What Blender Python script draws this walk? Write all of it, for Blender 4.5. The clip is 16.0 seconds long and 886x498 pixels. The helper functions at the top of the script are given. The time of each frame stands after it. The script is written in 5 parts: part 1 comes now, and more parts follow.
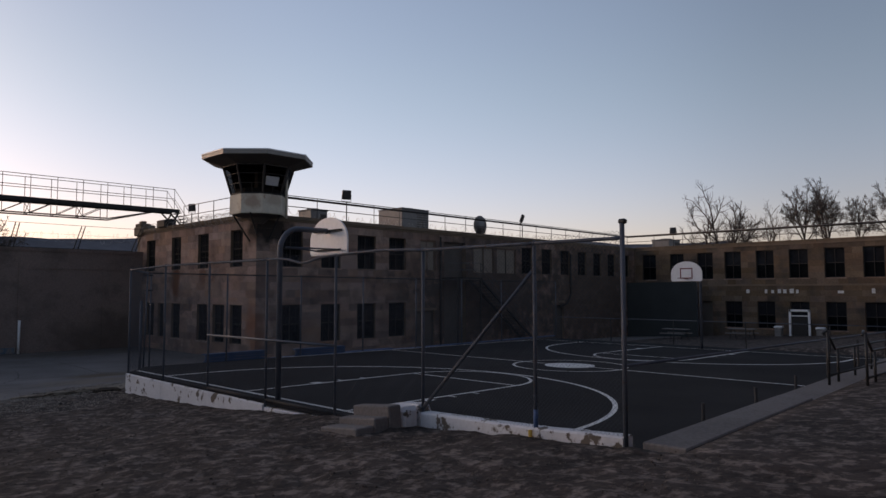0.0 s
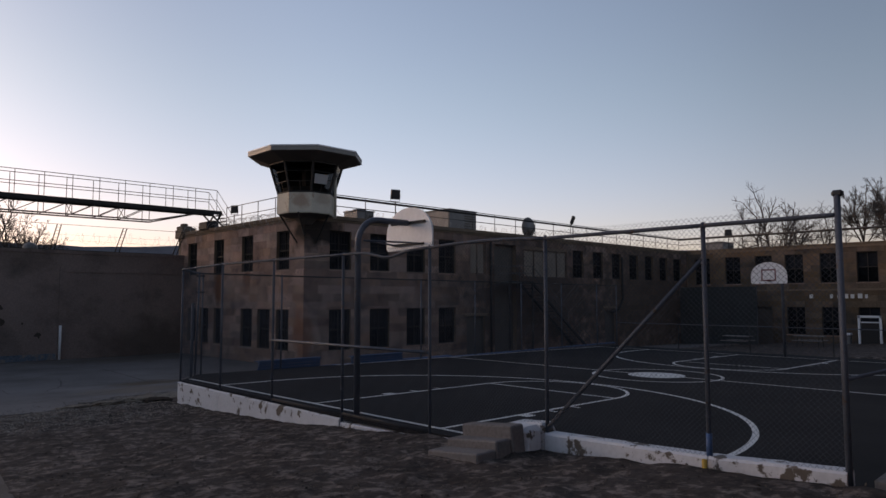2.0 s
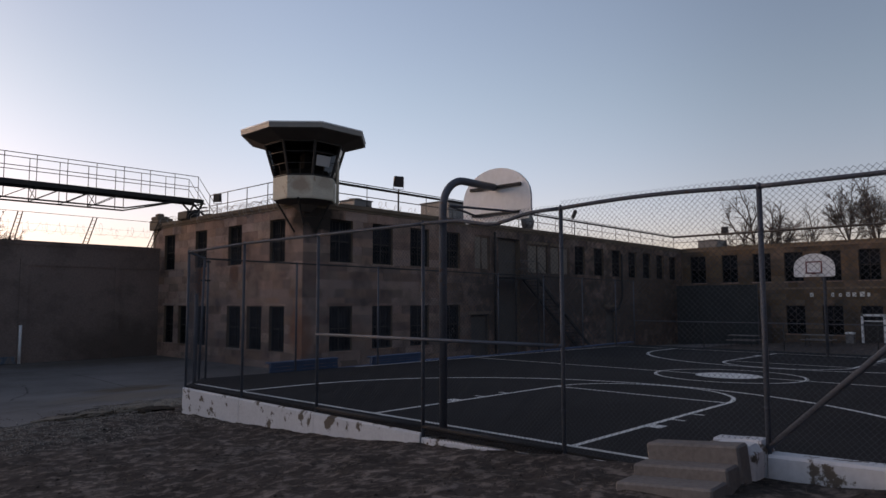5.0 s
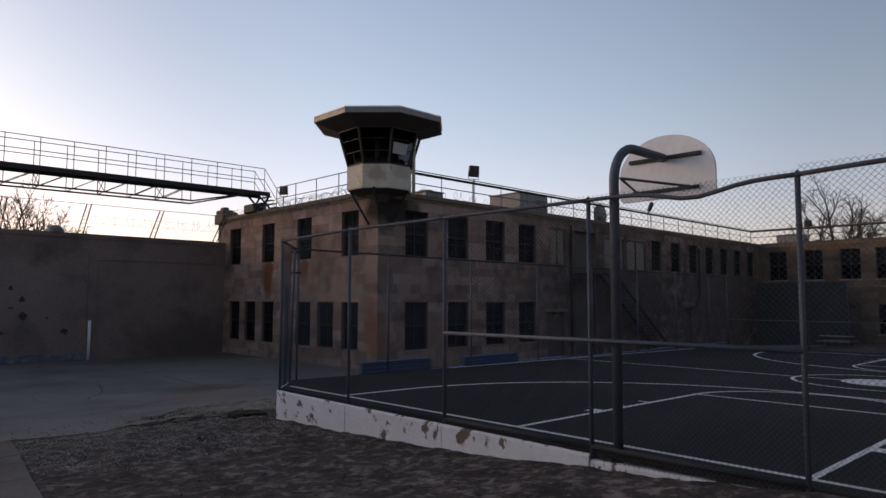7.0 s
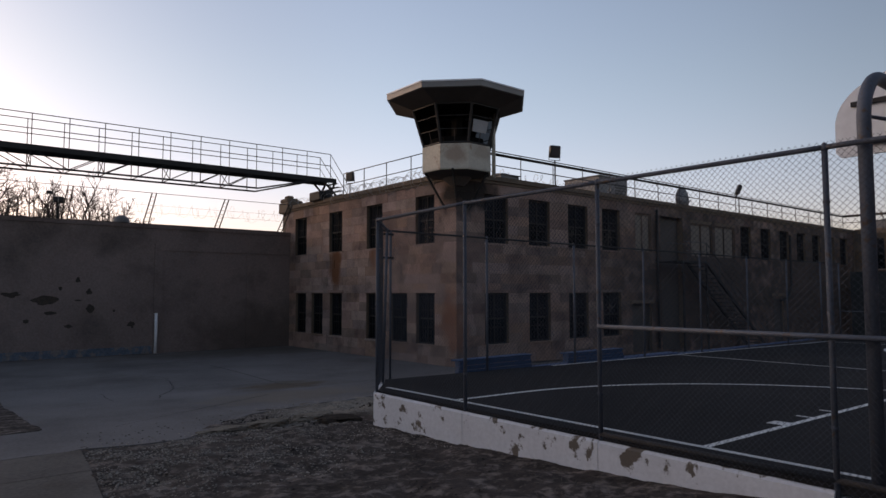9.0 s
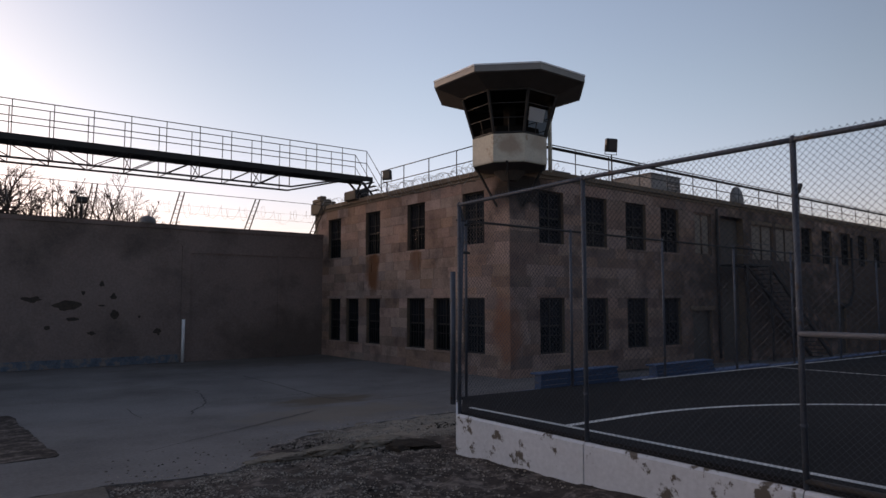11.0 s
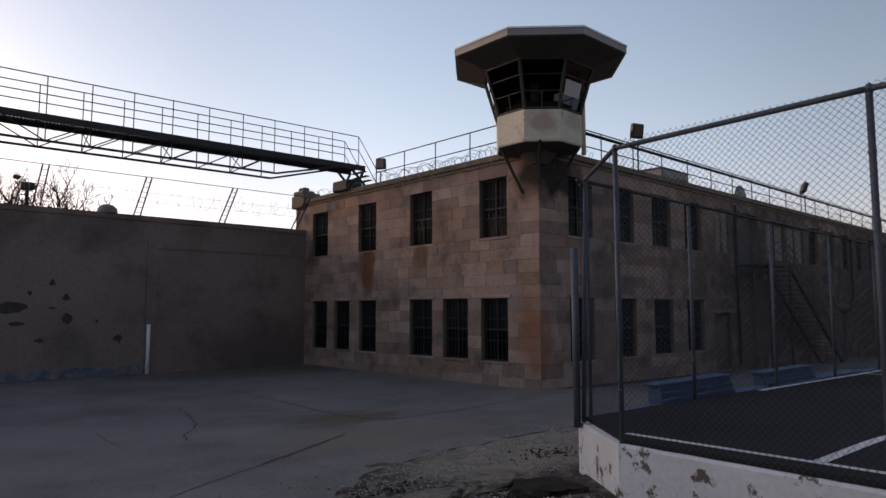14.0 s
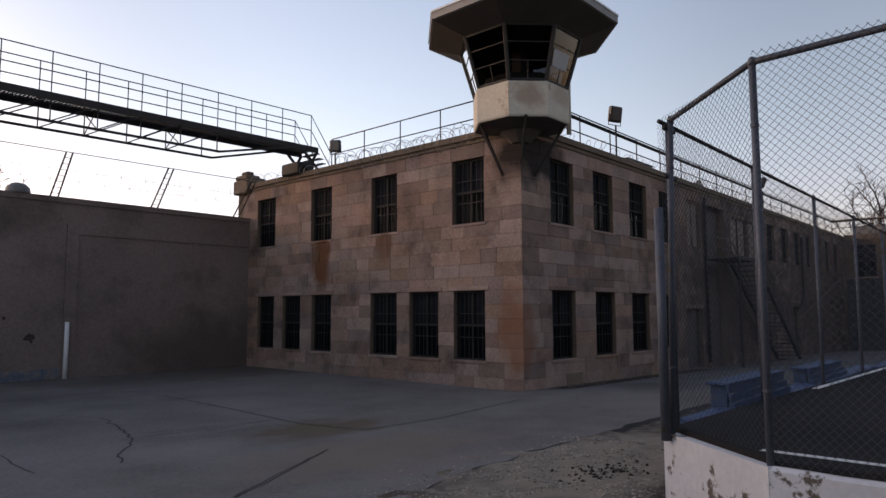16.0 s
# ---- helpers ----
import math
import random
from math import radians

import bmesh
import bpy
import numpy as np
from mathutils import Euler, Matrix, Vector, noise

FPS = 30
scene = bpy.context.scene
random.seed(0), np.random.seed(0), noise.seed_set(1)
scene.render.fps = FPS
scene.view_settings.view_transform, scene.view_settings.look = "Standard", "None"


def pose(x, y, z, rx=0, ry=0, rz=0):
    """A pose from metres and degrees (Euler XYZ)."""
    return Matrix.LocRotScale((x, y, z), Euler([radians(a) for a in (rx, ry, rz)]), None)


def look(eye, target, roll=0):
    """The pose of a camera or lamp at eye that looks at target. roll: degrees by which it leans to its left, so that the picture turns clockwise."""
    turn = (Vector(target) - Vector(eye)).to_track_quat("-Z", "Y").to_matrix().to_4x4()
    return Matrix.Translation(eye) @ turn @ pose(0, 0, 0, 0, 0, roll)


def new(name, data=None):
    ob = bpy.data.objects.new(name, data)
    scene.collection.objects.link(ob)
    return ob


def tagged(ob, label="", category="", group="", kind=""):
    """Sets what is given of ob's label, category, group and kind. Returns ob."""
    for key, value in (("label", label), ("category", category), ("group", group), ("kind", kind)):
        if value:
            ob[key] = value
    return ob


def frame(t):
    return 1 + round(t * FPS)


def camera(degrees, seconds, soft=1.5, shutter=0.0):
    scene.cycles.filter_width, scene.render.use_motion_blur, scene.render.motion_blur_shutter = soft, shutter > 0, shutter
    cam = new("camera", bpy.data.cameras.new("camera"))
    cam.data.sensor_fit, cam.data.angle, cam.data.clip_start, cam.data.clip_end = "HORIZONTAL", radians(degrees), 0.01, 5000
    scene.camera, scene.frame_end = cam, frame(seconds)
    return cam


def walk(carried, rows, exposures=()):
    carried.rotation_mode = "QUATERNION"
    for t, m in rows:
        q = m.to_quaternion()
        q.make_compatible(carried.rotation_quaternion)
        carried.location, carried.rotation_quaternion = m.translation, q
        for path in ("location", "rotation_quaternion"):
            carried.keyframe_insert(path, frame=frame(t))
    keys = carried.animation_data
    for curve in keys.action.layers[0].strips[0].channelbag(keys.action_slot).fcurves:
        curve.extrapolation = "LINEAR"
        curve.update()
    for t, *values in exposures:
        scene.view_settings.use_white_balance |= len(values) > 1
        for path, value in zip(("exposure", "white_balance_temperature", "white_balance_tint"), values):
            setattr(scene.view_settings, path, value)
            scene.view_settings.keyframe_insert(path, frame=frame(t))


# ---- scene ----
cam = camera(66.9, 16.0)
PATH = [
    (0, (0.5, 0.208, 2.241), (1.948, 1.581, 2.366), -0.1),
    (0.5, (0.581, 0.762, 2.216), (2.019, 2.146, 2.346), -0.1),
    (1, (0.72, 1.354, 2.17), (2.156, 2.74, 2.304), -0.1),
    (1.5, (0.781, 1.961, 2.116), (2.183, 3.38, 2.258), -0.1),
    (2, (0.866, 2.535, 2.087), (2.257, 3.964, 2.233), -0.1),
    (2.5, (0.919, 3.146, 2.027), (2.266, 4.617, 2.173), -0.1),
    (3, (1.028, 3.795, 1.983), (2.373, 5.268, 2.122), -0.1),
    (3.5, (1.051, 4.32, 2.004), (2.393, 5.797, 2.139), -0.1),
    (4, (1.194, 4.934, 1.91), (2.582, 6.367, 2.055), -0.2),
    (6.5, (1.316, 7.956, 1.694), (2.817, 9.269, 1.847), 0.2),
    (7, (1.435, 8.535, 1.681), (2.816, 9.973, 1.83), 0.1),
    (7.5, (1.564, 9.094, 1.651), (2.939, 10.538, 1.804), 0.2),
    (8, (1.72, 9.756, 1.601), (3.025, 11.264, 1.745), 0.0),
    (8.5, (1.809, 10.326, 1.561), (3.09, 11.856, 1.698), 0.1),
    (9, (1.897, 10.866, 1.587), (3.17, 12.404, 1.715), -0.1),
    (11.5, (2.443, 13.818, 1.381), (3.668, 15.391, 1.538), -0.0),
    (12, (2.489, 14.426, 1.307), (3.8, 15.926, 1.481), 0.1),
    (12.5, (2.461, 15.08, 1.335), (3.821, 16.537, 1.503), -0.1),
    (13, (2.458, 15.711, 1.268), (3.816, 17.169, 1.444), 0.0),
    (13.5, (2.594, 16.366, 1.205), (3.95, 17.826, 1.381), -0.1),
    (14, (2.595, 16.964, 1.178), (3.936, 18.437, 1.358), -0.1),
    (14.5, (2.728, 17.534, 1.134), (4.066, 19.009, 1.318), -0.2),
    (15, (2.881, 18.154, 1.067), (4.215, 19.632, 1.252), -0.1),
    (15.5, (3.106, 18.72, 0.998), (4.563, 20.076, 1.191), -0.1),
    (16, (3.271, 19.334, 0.956), (4.755, 20.663, 1.14), -0.2),
]
walk(cam, [(t, look(eye, target, roll)) for t, eye, target, roll in PATH], [(0, 0.46, 8200, 31), (3.5, 0.47, 8200, 31), (6.5, 0.72, 8500, 32), (8, 0.67, 8400, 31), (9, 0.64, 8400, 31), (11.5, 0.7, 8500, 32), (14.5, 0.93, 8700, 32), (15.4, 1.02, 8900, 33), (16, 1.22, 9200, 34)])

# ---- light ----
SUN_AZ, SUN_EL = 114.0, 9.0      # degrees from +x towards +y, and above the horizon
world = bpy.data.worlds.new("dusk_sky")
scene.world = world
world.use_nodes = True
wn, wl = world.node_tree.nodes, world.node_tree.links
sky = wn.new("ShaderNodeTexSky")
sky.sky_type = "NISHITA"
sky.sun_disc = False
sky.sun_elevation = radians(SUN_EL)
sky.sun_rotation = radians(90 - SUN_AZ)
sky.altitude, sky.air_density, sky.dust_density, sky.ozone_density = 100, 1.0, 1.0, 2.2
# dusk colour: the low sky turns from yellow to lilac-white, and the glow round the sun spreads wide
way = wn.new("ShaderNodeTexCoord").outputs["Generated"]
unit, split, tint, glow, colour = (wn.new(k) for k in ("ShaderNodeVectorMath", "ShaderNodeSeparateXYZ", "ShaderNodeMix", "ShaderNodeVectorMath", "ShaderNodeMix"))
unit.operation, glow.operation = "NORMALIZE", "DOT_PRODUCT"
wl.new(way, unit.inputs[0]), wl.new(unit.outputs[0], split.inputs[0]), wl.new(unit.outputs[0], glow.inputs[0])
glow.inputs[1].default_value = (math.cos(radians(SUN_AZ)), math.sin(radians(SUN_AZ)), 0)
rise = wn.new("ShaderNodeMapRange")
rise.interpolation_type = "SMOOTHSTEP"
rise.inputs[1].default_value, rise.inputs[2].default_value = 0.0, 0.32
wl.new(split.outputs["Z"], rise.inputs[0]), wl.new(rise.outputs[0], tint.inputs[0])
tint.data_type, tint.inputs[6].default_value, tint.inputs[7].default_value = "RGBA", (1.0, 0.885, 1.06, 1), (1.0, 1.0, 0.96, 1)
spread = wn.new("ShaderNodeFloatCurve")
half = wn.new("ShaderNodeMath")
half.operation, half.inputs[1].default_value, half.inputs[2].default_value = "MULTIPLY_ADD", 0.5, 0.5
wl.new(glow.outputs["Value"], half.inputs[0]), wl.new(half.outputs[0], spread.inputs["Value"])
curve = spread.mapping.curves[0]
curve.points[0].location, curve.points[1].location = (0, 0.36), (1, 0.56)
for at in ((0.38, 0.41), (0.58, 0.59), (0.72, 0.59), (0.86, 0.49)):
    curve.points.new(*at)
spread.mapping.update()
gain = wn.new("ShaderNodeVectorMath")
gain.operation = "SCALE"
twice = wn.new("ShaderNodeMath")
twice.operation, twice.inputs[1].default_value = "MULTIPLY", 2.0
wl.new(spread.outputs[0], twice.inputs[0]), wl.new(tint.outputs[2], gain.inputs[0]), wl.new(twice.outputs[0], gain.inputs["Scale"])
colour.data_type, colour.blend_type = "RGBA", "MULTIPLY"
colour.inputs[0].default_value = 1
wl.new(sky.outputs[0], colour.inputs[6]), wl.new(gain.outputs[0], colour.inputs[7])
wl.new(colour.outputs[2], wn["Background"].inputs[0])
wn["Background"].inputs[1].default_value = 0.165
sun = new("sun", bpy.data.lights.new("sun", "SUN"))
sun.data.energy, sun.data.angle, sun.data.color = 0.22, radians(25), (1.0, 0.92, 0.82)
sun.matrix_world = look((0, 0, 0), (-math.cos(radians(SUN_AZ)), -math.sin(radians(SUN_AZ)), -math.tan(radians(9))))


# ---- materials ----
def mat(name, col, rough=0.85, metal=0.0, var=0.25, size=1.5, fine=14.0, bump=0.2, rnd=0.0, second=None, cover=0.5, spots=1.2, spec=0.5, soft=0.07):
    """A surface with large and fine mottling, a second colour in patches, and relief."""
    m = bpy.data.materials.new(name)
    m.use_nodes = True
    n, l = m.node_tree.nodes, m.node_tree.links
    p = n["Principled BSDF"]
    p.inputs["Metallic"].default_value = metal
    p.inputs["Specular IOR Level"].default_value = spec
    tc = n.new("ShaderNodeTexCoord").outputs["Object"]
    geo = n.new("ShaderNodeNewGeometry").outputs["Position"]
    big, small = n.new("ShaderNodeTexNoise"), n.new("ShaderNodeTexNoise")
    big.inputs["Scale"].default_value, big.inputs["Detail"].default_value = size, 5
    small.inputs["Scale"].default_value, small.inputs["Detail"].default_value = fine, 6
    l.new(geo, big.inputs["Vector"]), l.new(geo, small.inputs["Vector"])
    add = n.new("ShaderNodeMath")
    add.operation = "ADD"
    l.new(big.outputs[0], add.inputs[0]), l.new(small.outputs[0], add.inputs[1])
    ramp = n.new("ShaderNodeMapRange")
    ramp.inputs[1].default_value, ramp.inputs[2].default_value = 0.65, 1.35
    ramp.inputs[3].default_value, ramp.inputs[4].default_value = 1 - var, 1 + var
    l.new(add.outputs[0], ramp.inputs[0])
    base = n.new("ShaderNodeMix")
    base.data_type, base.blend_type = "RGBA", "MIX"
    base.inputs[6].default_value = (*col, 1)
    base.inputs[7].default_value = (*(second or col), 1)
    if second:
        pat = n.new("ShaderNodeTexNoise")
        pat.inputs["Scale"].default_value, pat.inputs["Detail"].default_value, pat.inputs["Roughness"].default_value = spots, 8, 0.65
        l.new(geo, pat.inputs["Vector"])
        cut = n.new("ShaderNodeMapRange")
        cut.inputs[1].default_value, cut.inputs[2].default_value = cover, cover + soft
        l.new(pat.outputs[0], cut.inputs[0]), l.new(cut.outputs[0], base.inputs[0])
    else:
        base.inputs[0].default_value = 0
    mul = n.new("ShaderNodeMix")
    mul.data_type, mul.blend_type = "RGBA", "MULTIPLY"
    mul.inputs[0].default_value = 1
    l.new(base.outputs[2], mul.inputs[6]), l.new(ramp.outputs[0], mul.inputs[7])
    out = mul.outputs[2]
    if rnd:
        info = n.new("ShaderNodeObjectInfo")
        hsv = n.new("ShaderNodeHueSaturation")
        isl = n.new("ShaderNodeNewGeometry").outputs["Random Per Island"]
        mix = n.new("ShaderNodeMath")
        mix.operation = "ADD"
        l.new(info.outputs["Random"], mix.inputs[0]), l.new(isl, mix.inputs[1])
        wrap = n.new("ShaderNodeMath")
        wrap.operation = "FRACT"
        l.new(mix.outputs[0], wrap.inputs[0])
        for k, (lo, hi), mulr in (("Value", (1 - rnd, 1 + rnd), 1.0), ("Hue", (0.49, 0.502), 7.3), ("Saturation", (0.8, 1.12), 3.7)):
            f = n.new("ShaderNodeMath")
            f.operation = "MULTIPLY"
            f.inputs[1].default_value = mulr
            l.new(wrap.outputs[0], f.inputs[0])
            g = n.new("ShaderNodeMath")
            g.operation = "FRACT"
            l.new(f.outputs[0], g.inputs[0])
            r = n.new("ShaderNodeMapRange")
            r.inputs[3].default_value, r.inputs[4].default_value = lo, hi
            l.new(g.outputs[0] if mulr != 1 else wrap.outputs[0], r.inputs[0])
            l.new(r.outputs[0], hsv.inputs[k])
        l.new(out, hsv.inputs["Color"])
        out = hsv.outputs[0]
    l.new(out, p.inputs["Base Color"])
    rr = n.new("ShaderNodeMapRange")
    rr.inputs[3].default_value, rr.inputs[4].default_value = max(rough - 0.12, 0.05), min(rough + 0.1, 1)
    l.new(small.outputs[0], rr.inputs[0]), l.new(rr.outputs[0], p.inputs["Roughness"])
    if bump:
        b = n.new("ShaderNodeBump")
        b.inputs["Strength"].default_value, b.inputs["Distance"].default_value = bump, 0.02
        l.new(add.outputs[0], b.inputs["Height"]), l.new(b.outputs[0], p.inputs["Normal"])
    return m


def glass(name, tint, ior=1.45):
    m = bpy.data.materials.new(name)
    m.use_nodes = True
    n, l = m.node_tree.nodes, m.node_tree.links
    n.remove(n["Principled BSDF"])
    fr, tr, gl, mx = (n.new(k) for k in ("ShaderNodeFresnel", "ShaderNodeBsdfTransparent", "ShaderNodeBsdfGlossy", "ShaderNodeMixShader"))
    fr.inputs["IOR"].default_value = ior
    tr.inputs[0].default_value, gl.inputs["Roughness"].default_value = (*tint, 1), 0.08
    l.new(fr.outputs[0], mx.inputs[0]), l.new(tr.outputs[0], mx.inputs[1]), l.new(gl.outputs[0], mx.inputs[2])
    l.new(mx.outputs[0], n["Material Output"].inputs[0])
    return m


M_DIRT = mat("dry_dirt_and_dead_grass", (0.052, 0.041, 0.036), 0.97, var=0.6, size=1.6, fine=11, bump=1.0, second=(0.15, 0.121, 0.105), cover=0.5, spots=4.5, spec=0.1, soft=0.1)
M_CONC = mat("old_concrete", (0.176, 0.162, 0.155), 0.95, var=0.25, size=0.5, fine=20, bump=0.15, second=(0.122, 0.11, 0.102), cover=0.48, spots=0.3, spec=0.04, soft=0.25)
M_PATH = mat("dirty_path_concrete", (0.15, 0.13, 0.115), 0.9, var=0.3, size=0.6, fine=20, bump=0.2, second=(0.11, 0.092, 0.078), cover=0.5, spots=0.8, spec=0.04, soft=0.25)
M_CRACK = mat("crack_filler", (0.024, 0.02, 0.018), 0.95, var=0.2, bump=0.0)
M_COURT = mat("worn_asphalt", (0.026, 0.0245, 0.0245), 0.96, var=0.35, size=0.4, fine=40, bump=0.2, spec=0.06)
M_LINE = mat("white_court_paint", (0.62, 0.62, 0.6), 0.8, var=0.2, size=3, fine=30, bump=0.05, second=(0.3, 0.3, 0.3), cover=0.63, spots=6)
M_KERB = mat("flaking_white_paint", (0.57, 0.58, 0.6), 0.75, var=0.12, size=1.5, fine=18, bump=0.25, second=(0.11, 0.088, 0.07), cover=0.57, spots=2.4, soft=0.03)
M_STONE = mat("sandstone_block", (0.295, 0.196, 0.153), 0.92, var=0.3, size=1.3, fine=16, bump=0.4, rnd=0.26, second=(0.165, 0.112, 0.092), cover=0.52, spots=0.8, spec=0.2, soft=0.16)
M_MORTAR = mat("stone_backing", (0.18, 0.135, 0.1), 0.95, var=0.25, size=1.2, fine=20, bump=0.3, spec=0.2)
M_EAST = mat("orange_sandstone", (0.135, 0.095, 0.064), 0.9, var=0.28, size=0.8, fine=8, bump=0.35, rnd=0.25, second=(0.075, 0.062, 0.053), cover=0.5, spots=0.5, spec=0.2, soft=0.15)
M_RUST = mat("rust_stain", (0.16, 0.075, 0.035), 0.95, var=0.4, size=6, fine=30, bump=0.1)
M_YARD = mat("stucco_yard_wall", (0.225, 0.172, 0.156), 0.95, var=0.22, size=0.45, fine=12, bump=0.25, second=(0.13, 0.104, 0.094), cover=0.5, spots=0.4, spec=0.15, soft=0.2)
M_HOLE = mat("broken_stucco", (0.06, 0.045, 0.035), 0.98, var=0.4, bump=0.6)
M_BLUE = mat("faded_blue_paint", (0.035, 0.09, 0.2), 0.6, var=0.2, size=3, fine=25, bump=0.1, second=(0.12, 0.14, 0.17), cover=0.66, spots=3)
M_BENCH = mat("dark_blue_bench_paint", (0.012, 0.06, 0.14), 0.65, var=0.25, size=3, fine=25, bump=0.1, second=(0.05, 0.07, 0.11), cover=0.62, spots=4)
M_BLUEWASH = mat("blue_paint_remains", (0.1, 0.135, 0.175), 0.9, var=0.4, size=3, fine=20, bump=0.2, second=(0.17, 0.15, 0.14), cover=0.5, spots=3)
M_STEEL = mat("galvanised_pipe", (0.085, 0.098, 0.122), 0.65, 0.3, var=0.25, size=3, fine=30, bump=0.05, second=(0.1, 0.065, 0.045), cover=0.6, spots=7)
M_WIRE = mat("chain_link_wire", (0.065, 0.07, 0.082), 0.8, 0.0, var=0.15, bump=0.0, spec=0.2)
M_DARKSTEEL = mat("weathered_dark_steel", (0.03, 0.028, 0.027), 0.75, 0.2, var=0.4, size=3, fine=25, bump=0.1, second=(0.05, 0.034, 0.026), cover=0.6, spots=5)
M_RAIL = mat("painted_roof_rail", (0.08, 0.08, 0.082), 0.6, 0.3, var=0.2, bump=0.05)
M_WHITE = mat("white_board_enamel", (0.72, 0.73, 0.74), 0.45, var=0.08, size=2, fine=12, bump=0.03, second=(0.5, 0.47, 0.43), cover=0.66, spots=3)
M_RED = mat("red_target_paint", (0.16, 0.03, 0.03), 0.5, var=0.1, bump=0.0)
M_TOWER = mat("stained_cream_concrete", (0.56, 0.51, 0.42), 0.85, var=0.15, size=1.2, fine=14, bump=0.2, second=(0.38, 0.27, 0.19), cover=0.58, spots=1.1)
M_FASCIA = mat("grey_metal_fascia", (0.2, 0.19, 0.18), 0.55, 0.3, var=0.15, size=2, fine=20, bump=0.05)
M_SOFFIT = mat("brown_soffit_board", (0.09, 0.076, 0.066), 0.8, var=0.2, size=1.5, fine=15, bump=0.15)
M_BACKING = mat("black_backing", (0.013, 0.014, 0.017), 0.85, var=0.4, size=1.2, fine=30, bump=0.1, second=(0.022, 0.026, 0.032), cover=0.5, spots=0.7, spec=0.1, soft=0.2)
M_FRAME = mat("dark_window_frame", (0.018, 0.016, 0.015), 0.7, var=0.25, bump=0.1)
M_ROOF = mat("bitumen_roof", (0.07, 0.07, 0.07), 0.95, var=0.3, bump=0.3)
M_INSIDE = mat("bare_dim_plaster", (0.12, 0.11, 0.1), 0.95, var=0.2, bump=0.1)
M_BOARD = mat("boarded_opening", (0.22, 0.18, 0.145), 0.9, var=0.2, size=2, fine=15, bump=0.15)
M_HVAC = mat("weathered_grey_sheet_metal", (0.18, 0.174, 0.168), 0.6, 0.15, var=0.22, size=1.5, fine=12, bump=0.1, second=(0.2, 0.17, 0.15), cover=0.63, spots=2)
M_BLACK = mat("black_lamp_housing", (0.03, 0.03, 0.03), 0.5, 0.2, var=0.2, bump=0.0)
M_LENS = mat("lamp_glass", (0.05, 0.055, 0.06), 0.15, 0.0, var=0.05, bump=0.0)
M_BARK = mat("grey_brown_bark", (0.075, 0.06, 0.053), 0.95, var=0.3, size=3, fine=20, bump=0.4)
M_GREENSCREEN = mat("dark_green_windscreen", (0.03, 0.036, 0.037), 0.9, var=0.2, size=0.8, fine=20, bump=0.1)
M_HILL = mat("distant_wooded_hill", (0.07, 0.075, 0.09), 1.0, var=0.3, size=0.01, fine=0.05, bump=0.0)
M_YELLOW = mat("yellow_paint", (0.5, 0.3, 0.05), 0.7, var=0.2, bump=0.05)
M_STRAW = mat("dead_straw", (0.14, 0.115, 0.095), 0.95, var=0.3, bump=0.0, spec=0.2)
M_GRAVEL = mat("pale_gravel", (0.26, 0.22, 0.18), 0.95, var=0.4, size=8, fine=40, bump=0.1, rnd=0.4, spec=0.2)
M_CLOD = mat("dark_soil", (0.032, 0.025, 0.02), 0.98, var=0.4, size=5, fine=30, bump=0.4, spec=0.1)
M_GLASS = glass("old_window_glass", (0.55, 0.6, 0.6), 1.12)
M_CABIN = glass("dark_cabin_glass", (0.2, 0.21, 0.22), 1.14)
M_RAZOR = mat("razor_wire_steel", (0.3, 0.295, 0.29), 0.5, 0.3, var=0.15, bump=0.0)
M_MILK = mat("dusty_white_pane", (0.4, 0.4, 0.4), 0.9, var=0.1, bump=0.0)


def blotch(m, centre, size, colour, power):
    """A blotch, stain or painted shade, with its own place on a wall, mixed into the colour."""
    n, l = m.node_tree.nodes, m.node_tree.links
    p = n["Principled BSDF"]
    src = p.inputs["Base Color"].links[0].from_socket
    geo = n.new("ShaderNodeNewGeometry").outputs["Position"]
    sub, ln, nz, ad, mr, mx = (n.new(k) for k in ("ShaderNodeVectorMath", "ShaderNodeVectorMath", "ShaderNodeTexNoise", "ShaderNodeMath", "ShaderNodeMapRange", "ShaderNodeMix"))
    sub.operation, ln.operation, ad.operation = "SUBTRACT", "MULTIPLY", "MULTIPLY_ADD"
    sub.inputs[1].default_value, ln.inputs[1].default_value = centre, [1 / q for q in size]
    length = n.new("ShaderNodeVectorMath")
    length.operation = "LENGTH"
    nz.inputs["Scale"].default_value, nz.inputs["Detail"].default_value = 1.6, 6
    l.new(geo, sub.inputs[0]), l.new(sub.outputs[0], ln.inputs[0]), l.new(ln.outputs[0], length.inputs[0]), l.new(geo, nz.inputs["Vector"])
    ad.inputs[1].default_value = 1.6
    l.new(nz.outputs[0], ad.inputs[0]), l.new(length.outputs["Value"], ad.inputs[2])
    mr.inputs[1].default_value, mr.inputs[2].default_value, mr.inputs[3].default_value, mr.inputs[4].default_value = 1.3, 1.9, power, 0.0
    l.new(ad.outputs[0], mr.inputs[0])
    mx.data_type = "RGBA"
    l.new(mr.outputs[0], mx.inputs[0]), l.new(src, mx.inputs[6])
    mx.inputs[7].default_value = (*colour, 1)
    l.new(mx.outputs[2], p.inputs["Base Color"])


